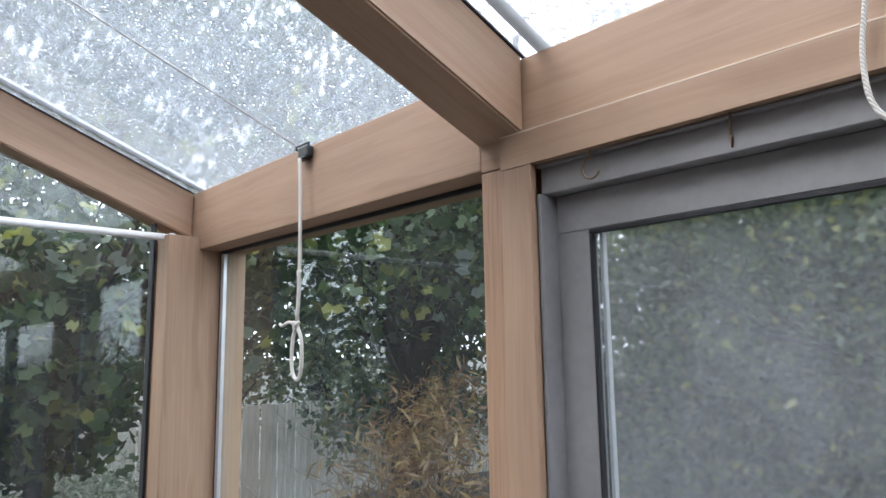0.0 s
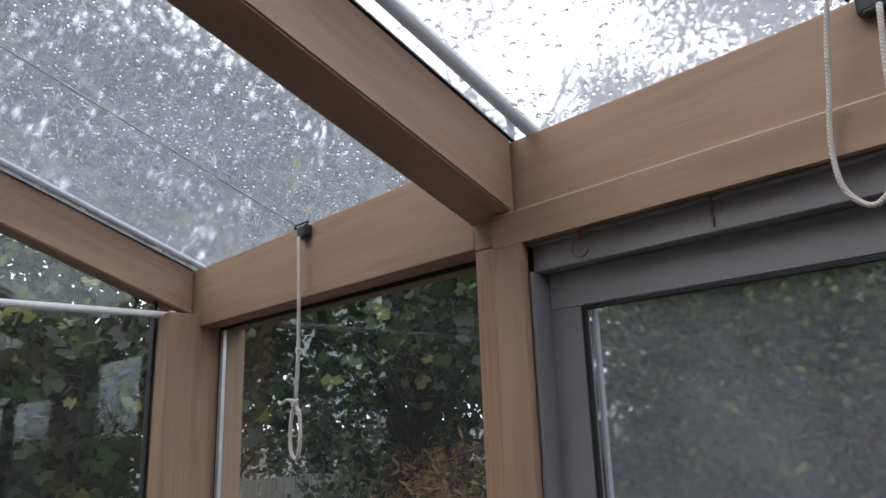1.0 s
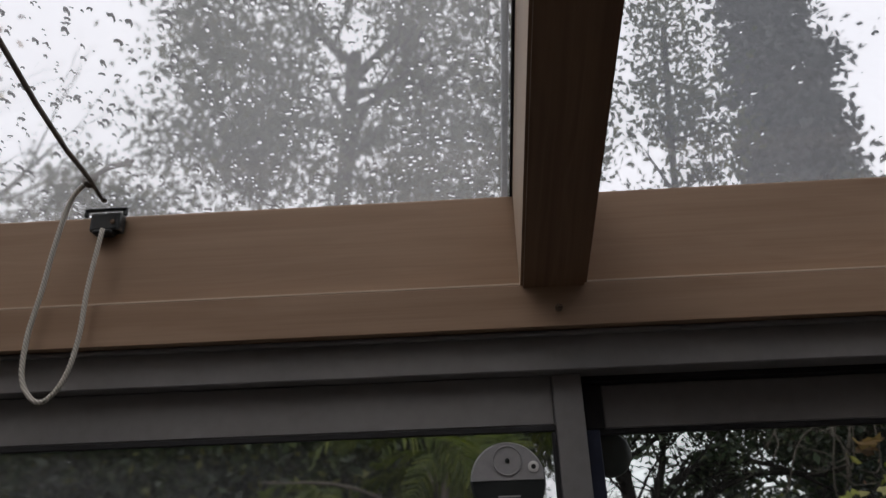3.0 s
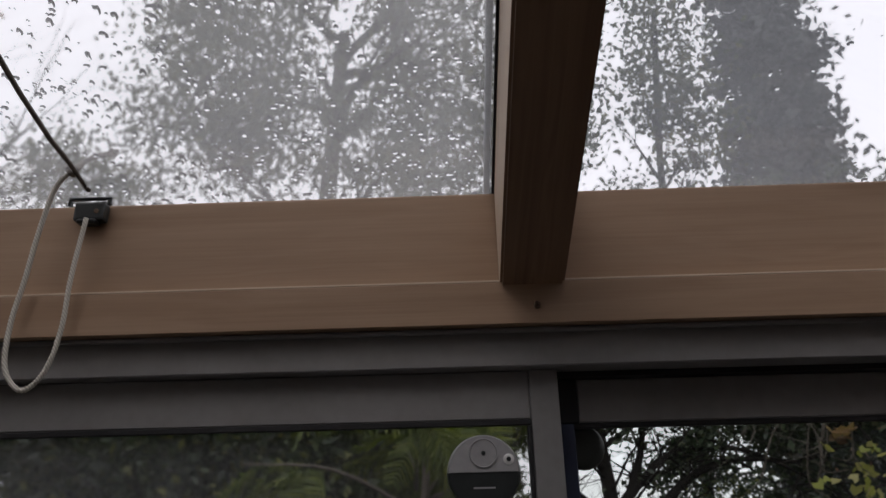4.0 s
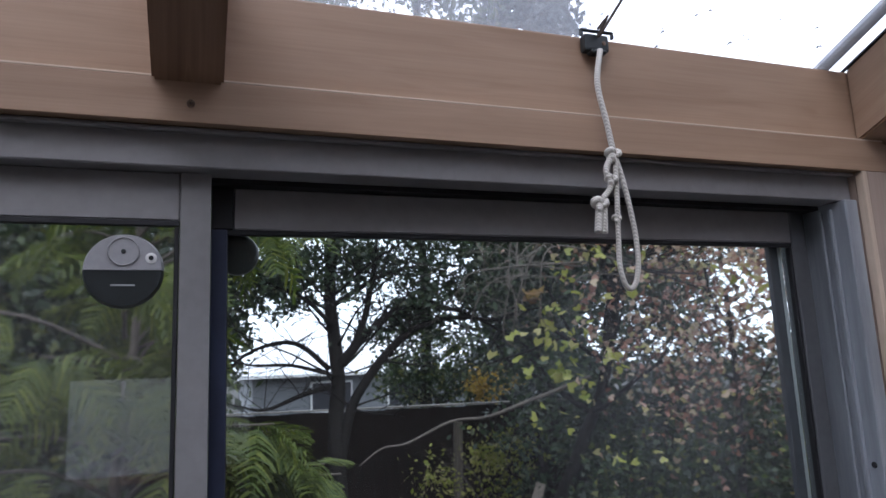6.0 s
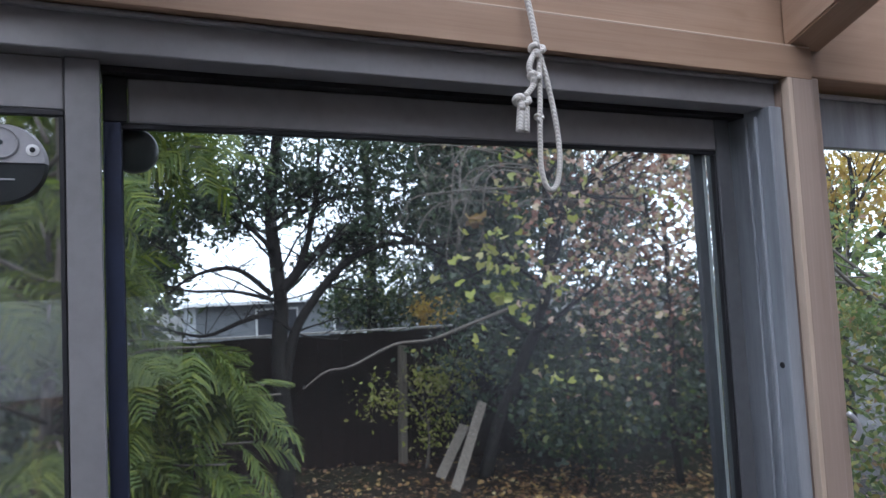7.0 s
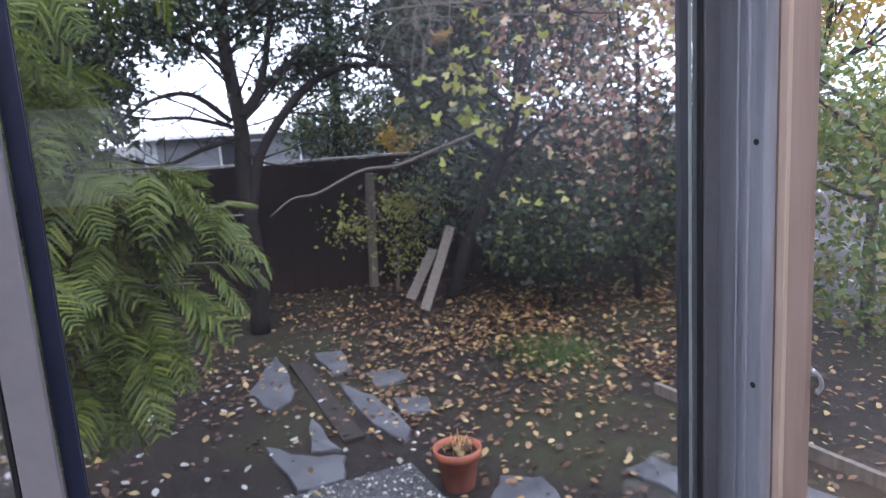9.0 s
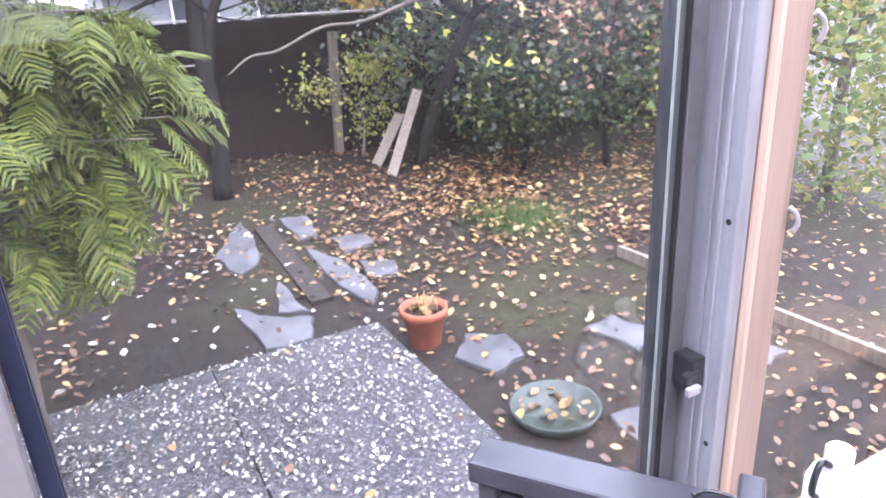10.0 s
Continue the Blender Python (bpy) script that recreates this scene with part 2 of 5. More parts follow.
GREEN_PLASTIC = plain_material("faded_green_plastic", (0.022, 0.034, 0.026), 0.45, 0.0, 0.3, 8.0, 0.1)
ROOF_WHITE = plain_material("pale_metal_roof", (0.8, 0.8, 0.78), 0.5, 0.0, 0.06, 2.0, 0.0)
HOUSE_GREY = plain_material("grey_weatherboard", (0.20, 0.21, 0.22), 0.7, 0.0, 0.15, 2.0, 0.1)
ROPE = rope_material()
ROPE_DARK = plain_material("weathered_cord", (0.16, 0.135, 0.11), 0.9, 0.0, 0.4, 90.0, 0.4)
SOIL = soil_material()
CONCRETE = concrete_material()
# the door panes' haze patches stand in for sky glare on dusty glass
GLASS = glass_material("dusty_door_glass", 0.003, film_scale=2.2, blur=0.035, mirror=0.04, glare_haze=((1.58, 0.087, 1.86), (0.34, 1.0, 0.40), 0.042))
GLASS_HAZY = glass_material("hazy_door_glass", 0.016, tint=(0.96, 0.98, 0.97), film_scale=1.8, blur=0.055, mirror=0.085, glare_haze=((0.25, 0.055, 1.55), (0.55, 1.0, 0.75), 0.08))
GLASS_SIDE = glass_material("dusty_window_glass", 0.009, film_scale=2.6)
GLASS_MISTED = glass_material("misted_roof_glass", 0.08, 0.05, tint=(0.97, 0.98, 0.98), film_scale=4.5, film_colour=(0.70, 0.75, 0.78), spots=0.3, flat=True, blur=0.05, passing=0.7)
GLASS_RAIN = glass_material("rainy_roof_glass", 0.14, 0.02, tint=(0.98, 0.99, 0.985), film_scale=5.0, film_colour=(0.82, 0.83, 0.82), spots=0.02, flat=True, blur=0.05, passing=0.92)
GLASS_SPOTTED = glass_material("spotted_roof_glass", 0.09, 0.02, tint=(0.98, 0.99, 0.985), film_scale=3.0, spots=0.02, blur=0.035, flat=True, passing=0.92)
WATER = water_material()

DARK_LEAF = leaf_material("dark_evergreen_leaf", [(0.0, (0.022, 0.042, 0.019)), (0.5, (0.048, 0.083, 0.035)), (0.85, (0.080, 0.120, 0.048)), (1.0, (0.160, 0.160, 0.080))], 0.3)
GREY_GREEN = leaf_material("grey_green_leaf", [(0.0, (0.048, 0.072, 0.030)), (0.6, (0.105, 0.140, 0.055)), (1.0, (0.21, 0.21, 0.08))], 0.45)
CYPRESS_LEAF = leaf_material("cypress_leaf", [(0.0, (0.016, 0.026, 0.024)), (1.0, (0.045, 0.06, 0.05))], 0.15)
FERN_LEAF = leaf_material("fresh_feathery_leaf", [(0.0, (0.055, 0.095, 0.010)), (0.6, (0.14, 0.20, 0.018)), (1.0, (0.30, 0.33, 0.032))], 0.45, 0.6)
HEART_LEAF = leaf_material("turning_heart_leaf", [(0.0, (0.07, 0.05, 0.03)), (0.25, (0.22, 0.09, 0.06)), (0.42, (0.48, 0.22, 0.14)), (0.6, (0.66, 0.42, 0.31)), (0.78, (0.74, 0.55, 0.38)), (0.9, (0.62, 0.52, 0.18)), (1.0, (0.78, 0.66, 0.46))], 0.5)
HEDGE_LEAF = leaf_material("yellow_green_leaf", [(0.0, (0.09, 0.16, 0.04)), (0.5, (0.21, 0.29, 0.065)), (0.8, (0.40, 0.42, 0.10)), (0.93, (0.52, 0.40, 0.09)), (1.0, (0.48, 0.24, 0.13))], 0.5)
BROAD_LEAF = leaf_material("mid_green_broad_leaf", [(0.0, (0.012, 0.028, 0.010)), (0.5, (0.032, 0.064, 0.019)), (0.85, (0.080, 0.120, 0.032)), (1.0, (0.272, 0.272, 0.056))], 0.45)
AUTUMN_LEAF = leaf_material("rusty_autumn_leaf", [(0.0, (0.11, 0.06, 0.025)), (0.5, (0.26, 0.14, 0.05)), (1.0, (0.42, 0.29, 0.10))], 0.45)
LIME_LEAF = leaf_material("yellow_green_round_leaf", [(0.0, (0.30, 0.36, 0.04)), (0.6, (0.55, 0.55, 0.10)), (1.0, (0.75, 0.66, 0.30))], 0.5)
GOLD_LEAF = leaf_material("golden_leaf", [(0.0, (0.48, 0.27, 0.03)), (1.0, (0.65, 0.48, 0.07))], 0.5)
SILVER_LEAF = leaf_material("silver_green_leaf", [(0.0, (0.10, 0.13, 0.09)), (1.0, (0.34, 0.37, 0.28))], 0.35)
GRASS_LEAF = leaf_material("grass_blade", [(0.0, (0.05, 0.10, 0.02)), (1.0, (0.13, 0.21, 0.045))], 0.4)
FALLEN_LEAF = leaf_material("fallen_leaf", [(0.0, (0.07, 0.032, 0.018)), (0.4, (0.19, 0.09, 0.04)), (0.65, (0.36, 0.20, 0.085)), (0.88, (0.52, 0.34, 0.12)), (1.0, (0.62, 0.50, 0.25))], 0.2)
PETAL = leaf_material("pale_fallen_bits", [(0.0, (0.25, 0.22, 0.16)), (0.5, (0.55, 0.52, 0.46)), (1.0, (0.75, 0.73, 0.70))], 0.2)


# ---------------------------------------------------------------- mesh helpers
def part(name, bm, material, parent=None, label="", smooth=False):
    me = bpy.data.meshes.new(name)
    bm.to_mesh(me)
    bm.free()
    me.materials.append(material)
    if smooth:
        me.polygons.foreach_set("use_smooth", [True] * len(me.polygons))
    ob = new(name, me)
    ob.parent = parent
    if label:
        ob["label"] = label
    return ob


def arrays_part(name, verts, sizes, loops, material, parent=None, smooth=False):
    """A mesh from arrays: corner places, corners per face, corner indices."""
    me = bpy.data.meshes.new(name)
    verts = np.asarray(verts, dtype=np.float32)
    sizes, loops = np.asarray(sizes, dtype=np.int32), np.asarray(loops, dtype=np.int32)
    me.vertices.add(len(verts))
    me.vertices.foreach_set("co", verts.ravel())
    me.loops.add(len(loops))
    me.loops.foreach_set("vertex_index", loops)
    me.polygons.add(len(sizes))
    starts = np.concatenate([[0], np.cumsum(sizes)[:-1]]).astype(np.int32)
    me.polygons.foreach_set("loop_start", starts)
    me.update(calc_edges=True)
    me.validate()
    me.materials.append(material)
    if smooth:
        me.polygons.foreach_set("use_smooth", [True] * len(me.polygons))
    ob = new(name, me)
    ob.parent = parent
    return ob


def empty(name, at=(0, 0, 0)):
    ob = new(name)
    ob.location = at
    return ob


def box(lo, hi, bevel=0.0, segments=1):
    bm = bmesh.new()
    bmesh.ops.create_cube(bm, size=1.0)
    lo, hi = Vector(lo), Vector(hi)
    for v in bm.verts:
        v.co = Vector(((v.co.x + 0.5) * (hi.x - lo.x) + lo.x, (v.co.y + 0.5) * (hi.y - lo.y) + lo.y, (v.co.z + 0.5) * (hi.z - lo.z) + lo.z))
    if bevel:
        bmesh.ops.bevel(bm, geom=bm.edges[:], offset=bevel, segments=segments, affect="EDGES", profile=0.6)
    return bm


def join(*bms):
    out = bms[0]
    for b in bms[1:]:
        me = bpy.data.meshes.new("tmp")
        b.to_mesh(me)
        b.free()
        out.from_mesh(me)
        bpy.data.meshes.remove(me)
    return out


def timber(name, a, b, w, d, material, parent=None, up=(0, 0, 1), bevel=0.003, label=""):
    """A sawn beam from a to b: its own x axis along it, w wide and d deep (along up)."""
    a, b = Vector(a), Vector(b)
    x = (b - a).normalized()
    y = Vector(up).cross(x).normalized()
    z = x.cross(y)
    ob = part(name, box((0, -w / 2, -d / 2), ((b - a).length, w / 2, d / 2), bevel, 2), material, parent, label)
    ob.matrix_basis = Matrix.Translation(a) @ Matrix((x, y, z)).transposed().to_4x4()
    return ob


def smooth_path(points, per=6):
    pts = [Vector(p) for p in points]
    pts = [2 * pts[0] - pts[1], *pts, 2 * pts[-1] - pts[-2]]
    out = []
    for i in range(1, len(pts) - 2):
        p0, p1, p2, p3 = pts[i - 1:i + 3]
        for k in range(per):
            t = k / per
            out.append(0.5 * ((2 * p1) + (p2 - p0) * t + (2 * p0 - 5 * p1 + 4 * p2 - p3) * t * t + (3 * p1 - p0 - 3 * p2 + p3) * t ** 3))
    out.append(pts[-2])
    return out


def tube_into(verts, sizes, loops, path, radii, seg=8):
    base = len(verts)
    n = len(path)
    prev = Vector((0.31, 0.2, 0.93)).normalized()
    for i, p in enumerate(path):
        d = (path[min(i + 1, n - 1)] - path[max(i - 1, 0)])
        d = d.normalized() if d.length > 1e-9 else Vector((0, 0, 1))
        u = prev - d * prev.dot(d)
        if u.length < 1e-4:
            u = d.orthogonal()
        u.normalize()
        prev = u
        w = d.cross(u)
        r0 = radii[i] if hasattr(radii, "__len__") else radii
        for k in range(seg):
            a = 2 * math.pi * k / seg
            r = r0 * (1 + 0.22 * noise.noise(p * 3.1 + Vector((math.cos(a), math.sin(a), 0)))) if r0 > 0.03 else r0
            verts.append(p + (u * math.cos(a) + w * math.sin(a)) * r)
    for i in range(n - 1):
        for k in range(seg):
            q = base + i * seg
            loops += [q + k, q + (k + 1) % seg, q + seg + (k + 1) % seg, q + seg + k]
            sizes.append(4)
    loops += [base + k for k in reversed(range(seg))]
    sizes.append(seg)
    loops += [base + (n - 1) * seg + k for k in range(seg)]
    sizes.append(seg)


def tube(name, points, radii, material, parent=None, seg=8, per=6, label=""):
    path = smooth_path(points, per)
    if hasattr(radii, "__len__"):
        radii = [float(np.interp(i / (len(path) - 1), np.linspace(0, 1, len(radii)), radii)) for i in range(len(path))]
    v, s, l = [], [], []
    tube_into(v, s, l, path, radii, seg)
    ob = arrays_part(name, v, s, l, material, parent, True)
    if label:
        ob["label"] = label
    return ob


def lathe(profile, seg=24):
    bm = bmesh.new()
    rings = []
    for r, z in profile:
        rings.append([bm.verts.new((r * math.cos(2 * math.pi * k / seg), r * math.sin(2 * math.pi * k / seg), z)) for k in range(seg)])
    for a, b in zip(rings, rings[1:]):
        for k in range(seg):
            bm.faces.new((a[k], a[(k + 1) % seg], b[(k + 1) % seg], b[k]))
    bm.faces.new(reversed(rings[0]))
    bm.faces.new(rings[-1])
    return bm


# ---------------------------------------------------------------- the sunroom: timber frame
RISE = 0.385
SLOPE = Vector((0, -1, RISE)).normalized()
NORMAL = Vector((0, RISE, 1)).normalized()
HEAD_TOP = 2.207          # where the glazing leaves the header
RAFTERS = ((-1.15, -1.08), (-0.10, -0.017), (0.90, 0.968), (1.842, 1.912), (2.83, 2.90))
BACK_Y = -2.3


def roof_z(y):
    return HEAD_TOP - RISE * (y - 0.012)


def timber_thing(name, a, b, w, d, material, label, category, up=(0, 0, 1), bevel=0.003):
    return tagged(timber(name, a, b, w, d, material, None, up, bevel), label, category, kind="structure")


# header along the front
timber_thing("header_beam", (-1.148, 0.072, 2.1345), (-0.10, 0.072, 2.1345), 0.12, 0.145, WOOD, "pale fir header beam over the fixed window", "beam")
timber_thing("header_beam", (-0.0995, 0.072, 2.1315), (2.90, 0.072, 2.1315), 0.12, 0.146, WOOD, "pale fir header beam over the sliding door", "beam")
timber_thing("trim", (-0.052, 0.006, 2.0725), (1.881, 0.006, 2.0725), 0.012, 0.045, WOOD, "fir casing strip under the header beam", "trim", bevel=0.0008)
# thin pale strip: the highlight on the casing's top arris, given as colour
timber_thing("trim", (-0.052, 0.0062, 2.0964), (1.881, 0.0062, 2.0964), 0.0120, 0.0026, WOOD_LIT, "painted highlight along the top edge of the casing strip", "trim", bevel=0.0008)
timber_thing("trim", (-0.026, 0.006, 0.0), (-0.026, 0.006, 2.0498), 0.012, 0.052, WOOD, "upright fir casing beside the sliding door", "trim", (1, 0, 0), 0.002)
# separate pale strip puts the light on this casing edge into its colour
timber_thing("trim", (1.8345, 0.0055, 0.0), (1.8345, 0.0055, 2.0498), 0.013, 0.009, WOOD_LIT, "edge of the upright casing, coloured pale as lit", "trim", (1, 0, 0), 0.002)
timber_thing("trim", (1.8602, 0.006, 0.0), (1.8602, 0.006, 2.0498), 0.012, 0.0416, WOOD_FADED, "upright fir casing beside the sliding door", "trim", (1, 0, 0), 0.002)
# posts
timber_thing("post", (-0.0585, 0.072, 0.0), (-0.0585, 0.072, 2.058), 0.118, 0.083, WOOD_STRIPED, "strongly grained fir post between window and door", "post", (1, 0, 0))
timber_thing("post", (1.871, 0.072, 0.0), (1.871, 0.072, 2.058), 0.118, 0.080, WOOD_FADED, "fir post between door and side window", "post", (1, 0, 0))
timber_thing("post", (-1.093, 0.034, 0.0), (-1.093, 0.034, 2.0925), 0.196, 0.116, WOOD, "pale fir corner post of the sunroom", "post", (1, 0, 0))
timber_thing("post", (2.865, 0.034, 0.0), (2.865, 0.034, 2.0575), 0.196, 0.07, WOOD, "pale fir corner post of the sunroom", "post", (1, 0, 0))
# rafters, cut plumb against the header
for k, (x0, x1) in enumerate(RAFTERS):
    depth = 0.113 if k == 2 else 0.106
    bm = bmesh.new()
    ring = []
    y0, y1 = 0.0115, BACK_Y
    for x in (x0, x1):
        ring.append([bm.verts.new((x, y, z)) for y, z in ((y0, roof_z(y0)), (y1, roof_z(y1)), (y1, roof_z(y1) - depth * 1.06), (y0, roof_z(y0) - depth * 1.06))])
    for i in range(4):
        bm.faces.new((ring[0][i], ring[0][(i + 1) % 4], ring[1][(i + 1) % 4], ring[1][i]))
    bm.faces.new(reversed(ring[0]))
    bm.faces.new(ring[1])
    bmesh.ops.recalc_face_normals(bm, faces=bm.faces[:])
    bmesh.ops.bevel(bm, geom=bm.edges[:], offset=0.003, segments=2, affect="EDGES")
    turn = Matrix((SLOPE, Vector((1, 0, 0)), SLOPE.cross(Vector((1, 0, 0))))).transposed().to_4x4()
    origin = Matrix.Translation((x0, 0, roof_z(0))) @ turn
    bmesh.ops.transform(bm, matrix=origin.inverted(), verts=bm.verts[:])
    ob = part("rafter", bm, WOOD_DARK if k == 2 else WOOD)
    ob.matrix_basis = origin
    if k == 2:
        # left face coloured pale for the sky light falling on it
        ob.data.materials.append(WOOD_LIT)
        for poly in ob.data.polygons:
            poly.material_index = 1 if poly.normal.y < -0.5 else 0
    tagged(ob, ("dark-stained rafter with a damp end grain" if k == 2 else "pale fir rafter sloping up to the house"), "rafter", "roof rafters", "structure")
timber_thing("ridge_beam", (-1.15, BACK_Y - 0.03, roof_z(BACK_Y) - 0.05), (2.9, BACK_Y - 0.03, roof_z(BACK_Y) - 0.05), 0.06, 0.16, WOOD, "fir ledger beam on the house wall", "beam")

# roof glazing: panes on the rafters, with seals and capping strips
for k in range(4):
    x0, x1 = RAFTERS[k][1] - 0.022, RAFTERS[k + 1][0] + 0.022
    bm = box((x0, 0, 0), (x1, 2.6, 0.006), 0)
    ob = part("roof_pane", bm, (GLASS_MISTED, GLASS_RAIN, GLASS_SPOTTED, GLASS_SPOTTED)[k])
    turn = Matrix((Vector((1, 0, 0)), SLOPE, Vector((1, 0, 0)).cross(SLOPE))).transposed().to_4x4()
    ob.matrix_basis = Matrix.Translation(Vector((0, 0.11, roof_z(0.11) + 0.006))) @ turn
    ob.visible_shadow = False
    tagged(ob, "sloping roof pane misted with fine droplets" if k == 0 else "sloping roof pane spotted with rain", "roof glass", "roof panes", "structure")
    for x, s in ((x0 + 0.022, 1), (x1 - 0.022, -1)):
        for name, wx, lift, mat, lab in (("seal", 0.006, 0.0025, RUBBER, "black rubber seal under the roof pane"), ("seal", 0.012, 0.0135, ALU_DULL, "grey metal capping strip over the roof pane")):
            thin = (k, s) in ((1, -1), (2, 1))
            off = x if wx < 0.01 else x + s * (0.008 if thin else 0.030)
            t = timber(name, Vector((off, 0.10, roof_z(0.10) + lift)), Vector((off, BACK_Y, roof_z(BACK_Y) + lift)), wx if wx < 0.01 else (0.007 if thin else 0.024), 0.006, mat, None, (0, 0, 1), 0.001)
            tagged(t, lab, "seal", kind="structure")


def drops(name, x0, x1, s0, s1, n, r0, r1, power, seed, label, crowd=1.0):
    """Rain drops lying on the outside of a roof pane, flattened caps, denser towards the foot."""
    rng = np.random.default_rng(seed)
    seg = 8
    unit = [(math.cos(2 * math.pi * k / seg), math.sin(2 * math.pi * k / seg)) for k in range(seg)]
    ring = np.array([(c, s, 0.0) for c, s in unit] + [(0.72 * c, 0.72 * s, 0.30) for c, s in unit] + [(0, 0, 0.44)])
    faces = [[k, (k + 1) % seg, seg + (k + 1) % seg, seg + k] for k in range(seg)] + [[seg + k, seg + (k + 1) % seg, 2 * seg] for k in range(seg)] + [list(reversed(range(seg)))]
    xs = rng.uniform(x0, x1, n)
    ss = s0 + (s1 - s0) * rng.uniform(0, 1, n) ** crowd
    rr = r0 + (r1 - r0) * rng.uniform(0, 1, n) ** power
    verts, loops, sizes = [], [], []
    flat = [i for f in faces for i in f]
    one = [len(f) for f in faces]
    u, v, w = np.array((1.0, 0, 0)), np.array(SLOPE), np.array(Vector((1, 0, 0)).cross(SLOPE))
    foot = np.array((0, 0.11, roof_z(0.11) + 0.0121))
    foot = foot + w * 0.0005
    for i in range(n):
        a = rng.uniform(0.75, 1.35)
        wob = 1 + 0.16 * rng.standard_normal(len(ring))
        p = ring * wob[:, None]
        p[:seg, 2] = 0
        p = p * rr[i] * np.array((1 / a, a, 1.0))
        verts.append(foot + xs[i] * u + ss[i] * v + p[:, :1] * u + p[:, 1:2] * v + p[:, 2:] * w)
    verts = np.concatenate(verts)
    m = len(ring)
    loops = (np.array(flat)[None, :] + m * np.arange(n)[:, None]).ravel()
    sizes = np.tile(one, n)
    ob = arrays_part(name, verts, sizes, loops, WATER, None, True)
    ob.visible_shadow = False
    tagged(ob, label, "rain drops", kind="stuff")


drops("rain_drops", -1.07, -0.11, 0.03, 1.2, 6500, 0.0010, 0.0034, 2.2, 11, "fine rain drops on the misted roof pane", 0.9)
drops("rain_drops", 0.0, 0.89, 0.03, 0.40, 2500, 0.0012, 0.0044, 2.2, 12, "rain drops crowding the foot of the roof pane", 1.7)
drops("rain_drops", 0.0, 0.89, 0.3, 1.5, 240, 0.0010, 0.0040, 2.6, 13, "scattered rain drops on the roof pane", 1.0)
drops("rain_drops", 0.98, 1.83, 0.06, 1.0, 420, 0.001, 0.0042, 2.6, 14, "a few rain drops on the roof pane", 1.3)

# ---------------------------------------------------------------- sliding door
door = tagged(empty("door_1", (0, 0, 0)), "bronze-grey aluminium sliding glass door, closed", "sliding door", kind="structure")
part("frame_head", join(box((0.0, 0.0225, 2.0106), (1.83, 0.125, 2.0496), 0.0012), box((0.0, 0.0131, 2.0455), (1.83, 0.0223, 2.0496), 0.0008)), ALUMINIUM, door)
part("frame_jamb", join(box((-0.0005, 0.0125, 0.0), (0.006, 0.125, 2.0103), 0.0015)), ALUMINIUM, door)
part("frame_jamb", join(box((1.806, 0.013, 0.0), (1.8298, 0.125, 2.0103), 0.0015), box((1.800, 0.034, 0.0), (1.8055, 0.040, 2.0), 0.001), box((1.801, 0.052, 0.0), (1.8055, 0.056, 2.0), 0.001)), ALU_DULL, door)
part("threshold", join(box((0.0061, 0.014, -0.02), (1.8059, 0.125, 0.02), 0.002), box((0.0061, 0.06, 0.0205), (1.8059, 0.066, 0.032), 0.001)), ALUMINIUM, door)
# black filler where the track gap lies in shadow
part("track_shadow_gap", box((0.9585, 0.058, 2.0045), (1.8055, 0.115, 2.0103)), RUBBER, door, "black strip drawn for the shadow gap in the head track")
for z in (1.647, 1.309, 0.95, 0.6):
    part("screw", lathe([(0.0015, -0.002), (0.004, -0.002), (0.0045, 0.0), (0.0035, 0.001)], 10), RUBBER, door).matrix_basis = pose(1.8058, 0.026, z, 0, -90, 0)


def sash(x0, x1, y0, y1, z1, rail, stile_l, stile_r, mat, mat_r, name_label, pane_mat, spacers):
    s = part("sash", join(box((x0, y0, z1 - rail), (x1 - stile_r - 0.0003, y1, z1), 0.0015), box((x0, y0, 0.034), (x1 - stile_r - 0.0003, y1, 0.12), 0.0015)), mat, door, name_label)
    if stile_l > 0.01:
        part("stile", box((x0, y0 + 0.0004, 0.1203), (x0 + stile_l, y1, z1 - rail - 0.0003), 0.0012), mat, s)
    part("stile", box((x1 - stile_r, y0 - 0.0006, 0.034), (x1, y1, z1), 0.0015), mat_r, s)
    gx0, gx1, gz0, gz1 = x0 + stile_l, x1 - stile_r, 0.12, z1 - rail
    ym = 0.5 * (y0 + y1)
    if stile_l < 0.01:
        gx0 -= 0.012
    p = part("pane", box((gx0 - 0.004, ym - 0.003, gz0 - 0.004), (gx1 + 0.004, ym + 0.003, gz1 + 0.004)), pane_mat, s)
    p.visible_shadow = False
    for lo, hi in (((gx0 + 0.0003, ym - 0.012, gz1 - 0.006), (gx1 - 0.0003, ym - 0.0035, gz1 - 0.0003)), ((gx0 + 0.0003, ym - 0.012, gz0 + 0.0003), (gx1 - 0.0003, ym - 0.0035, gz0 + 0.006))):
        part("gasket", box(lo, hi, 0.0008), RUBBER, s)
    for xa, xb in ((gx0 + 0.0004, gx0 + 0.005), (gx1 - 0.005, gx1 - 0.0004)):
        part("gasket", box((xa, ym - 0.012, gz0 + 0.0065), (xb, ym - 0.0035, gz1 - 0.0065), 0.0008), RUBBER, s)
    for xa, xb in spacers(gx0, gx1):
        part("spacer", box((xa, ym + 0.0035, gz0 + 0.002), (xb, ym + 0.012, gz1 - 0.002), 0.0005), SPACER, s)
    return s, (gx0, gx1, gz0, gz1, ym)


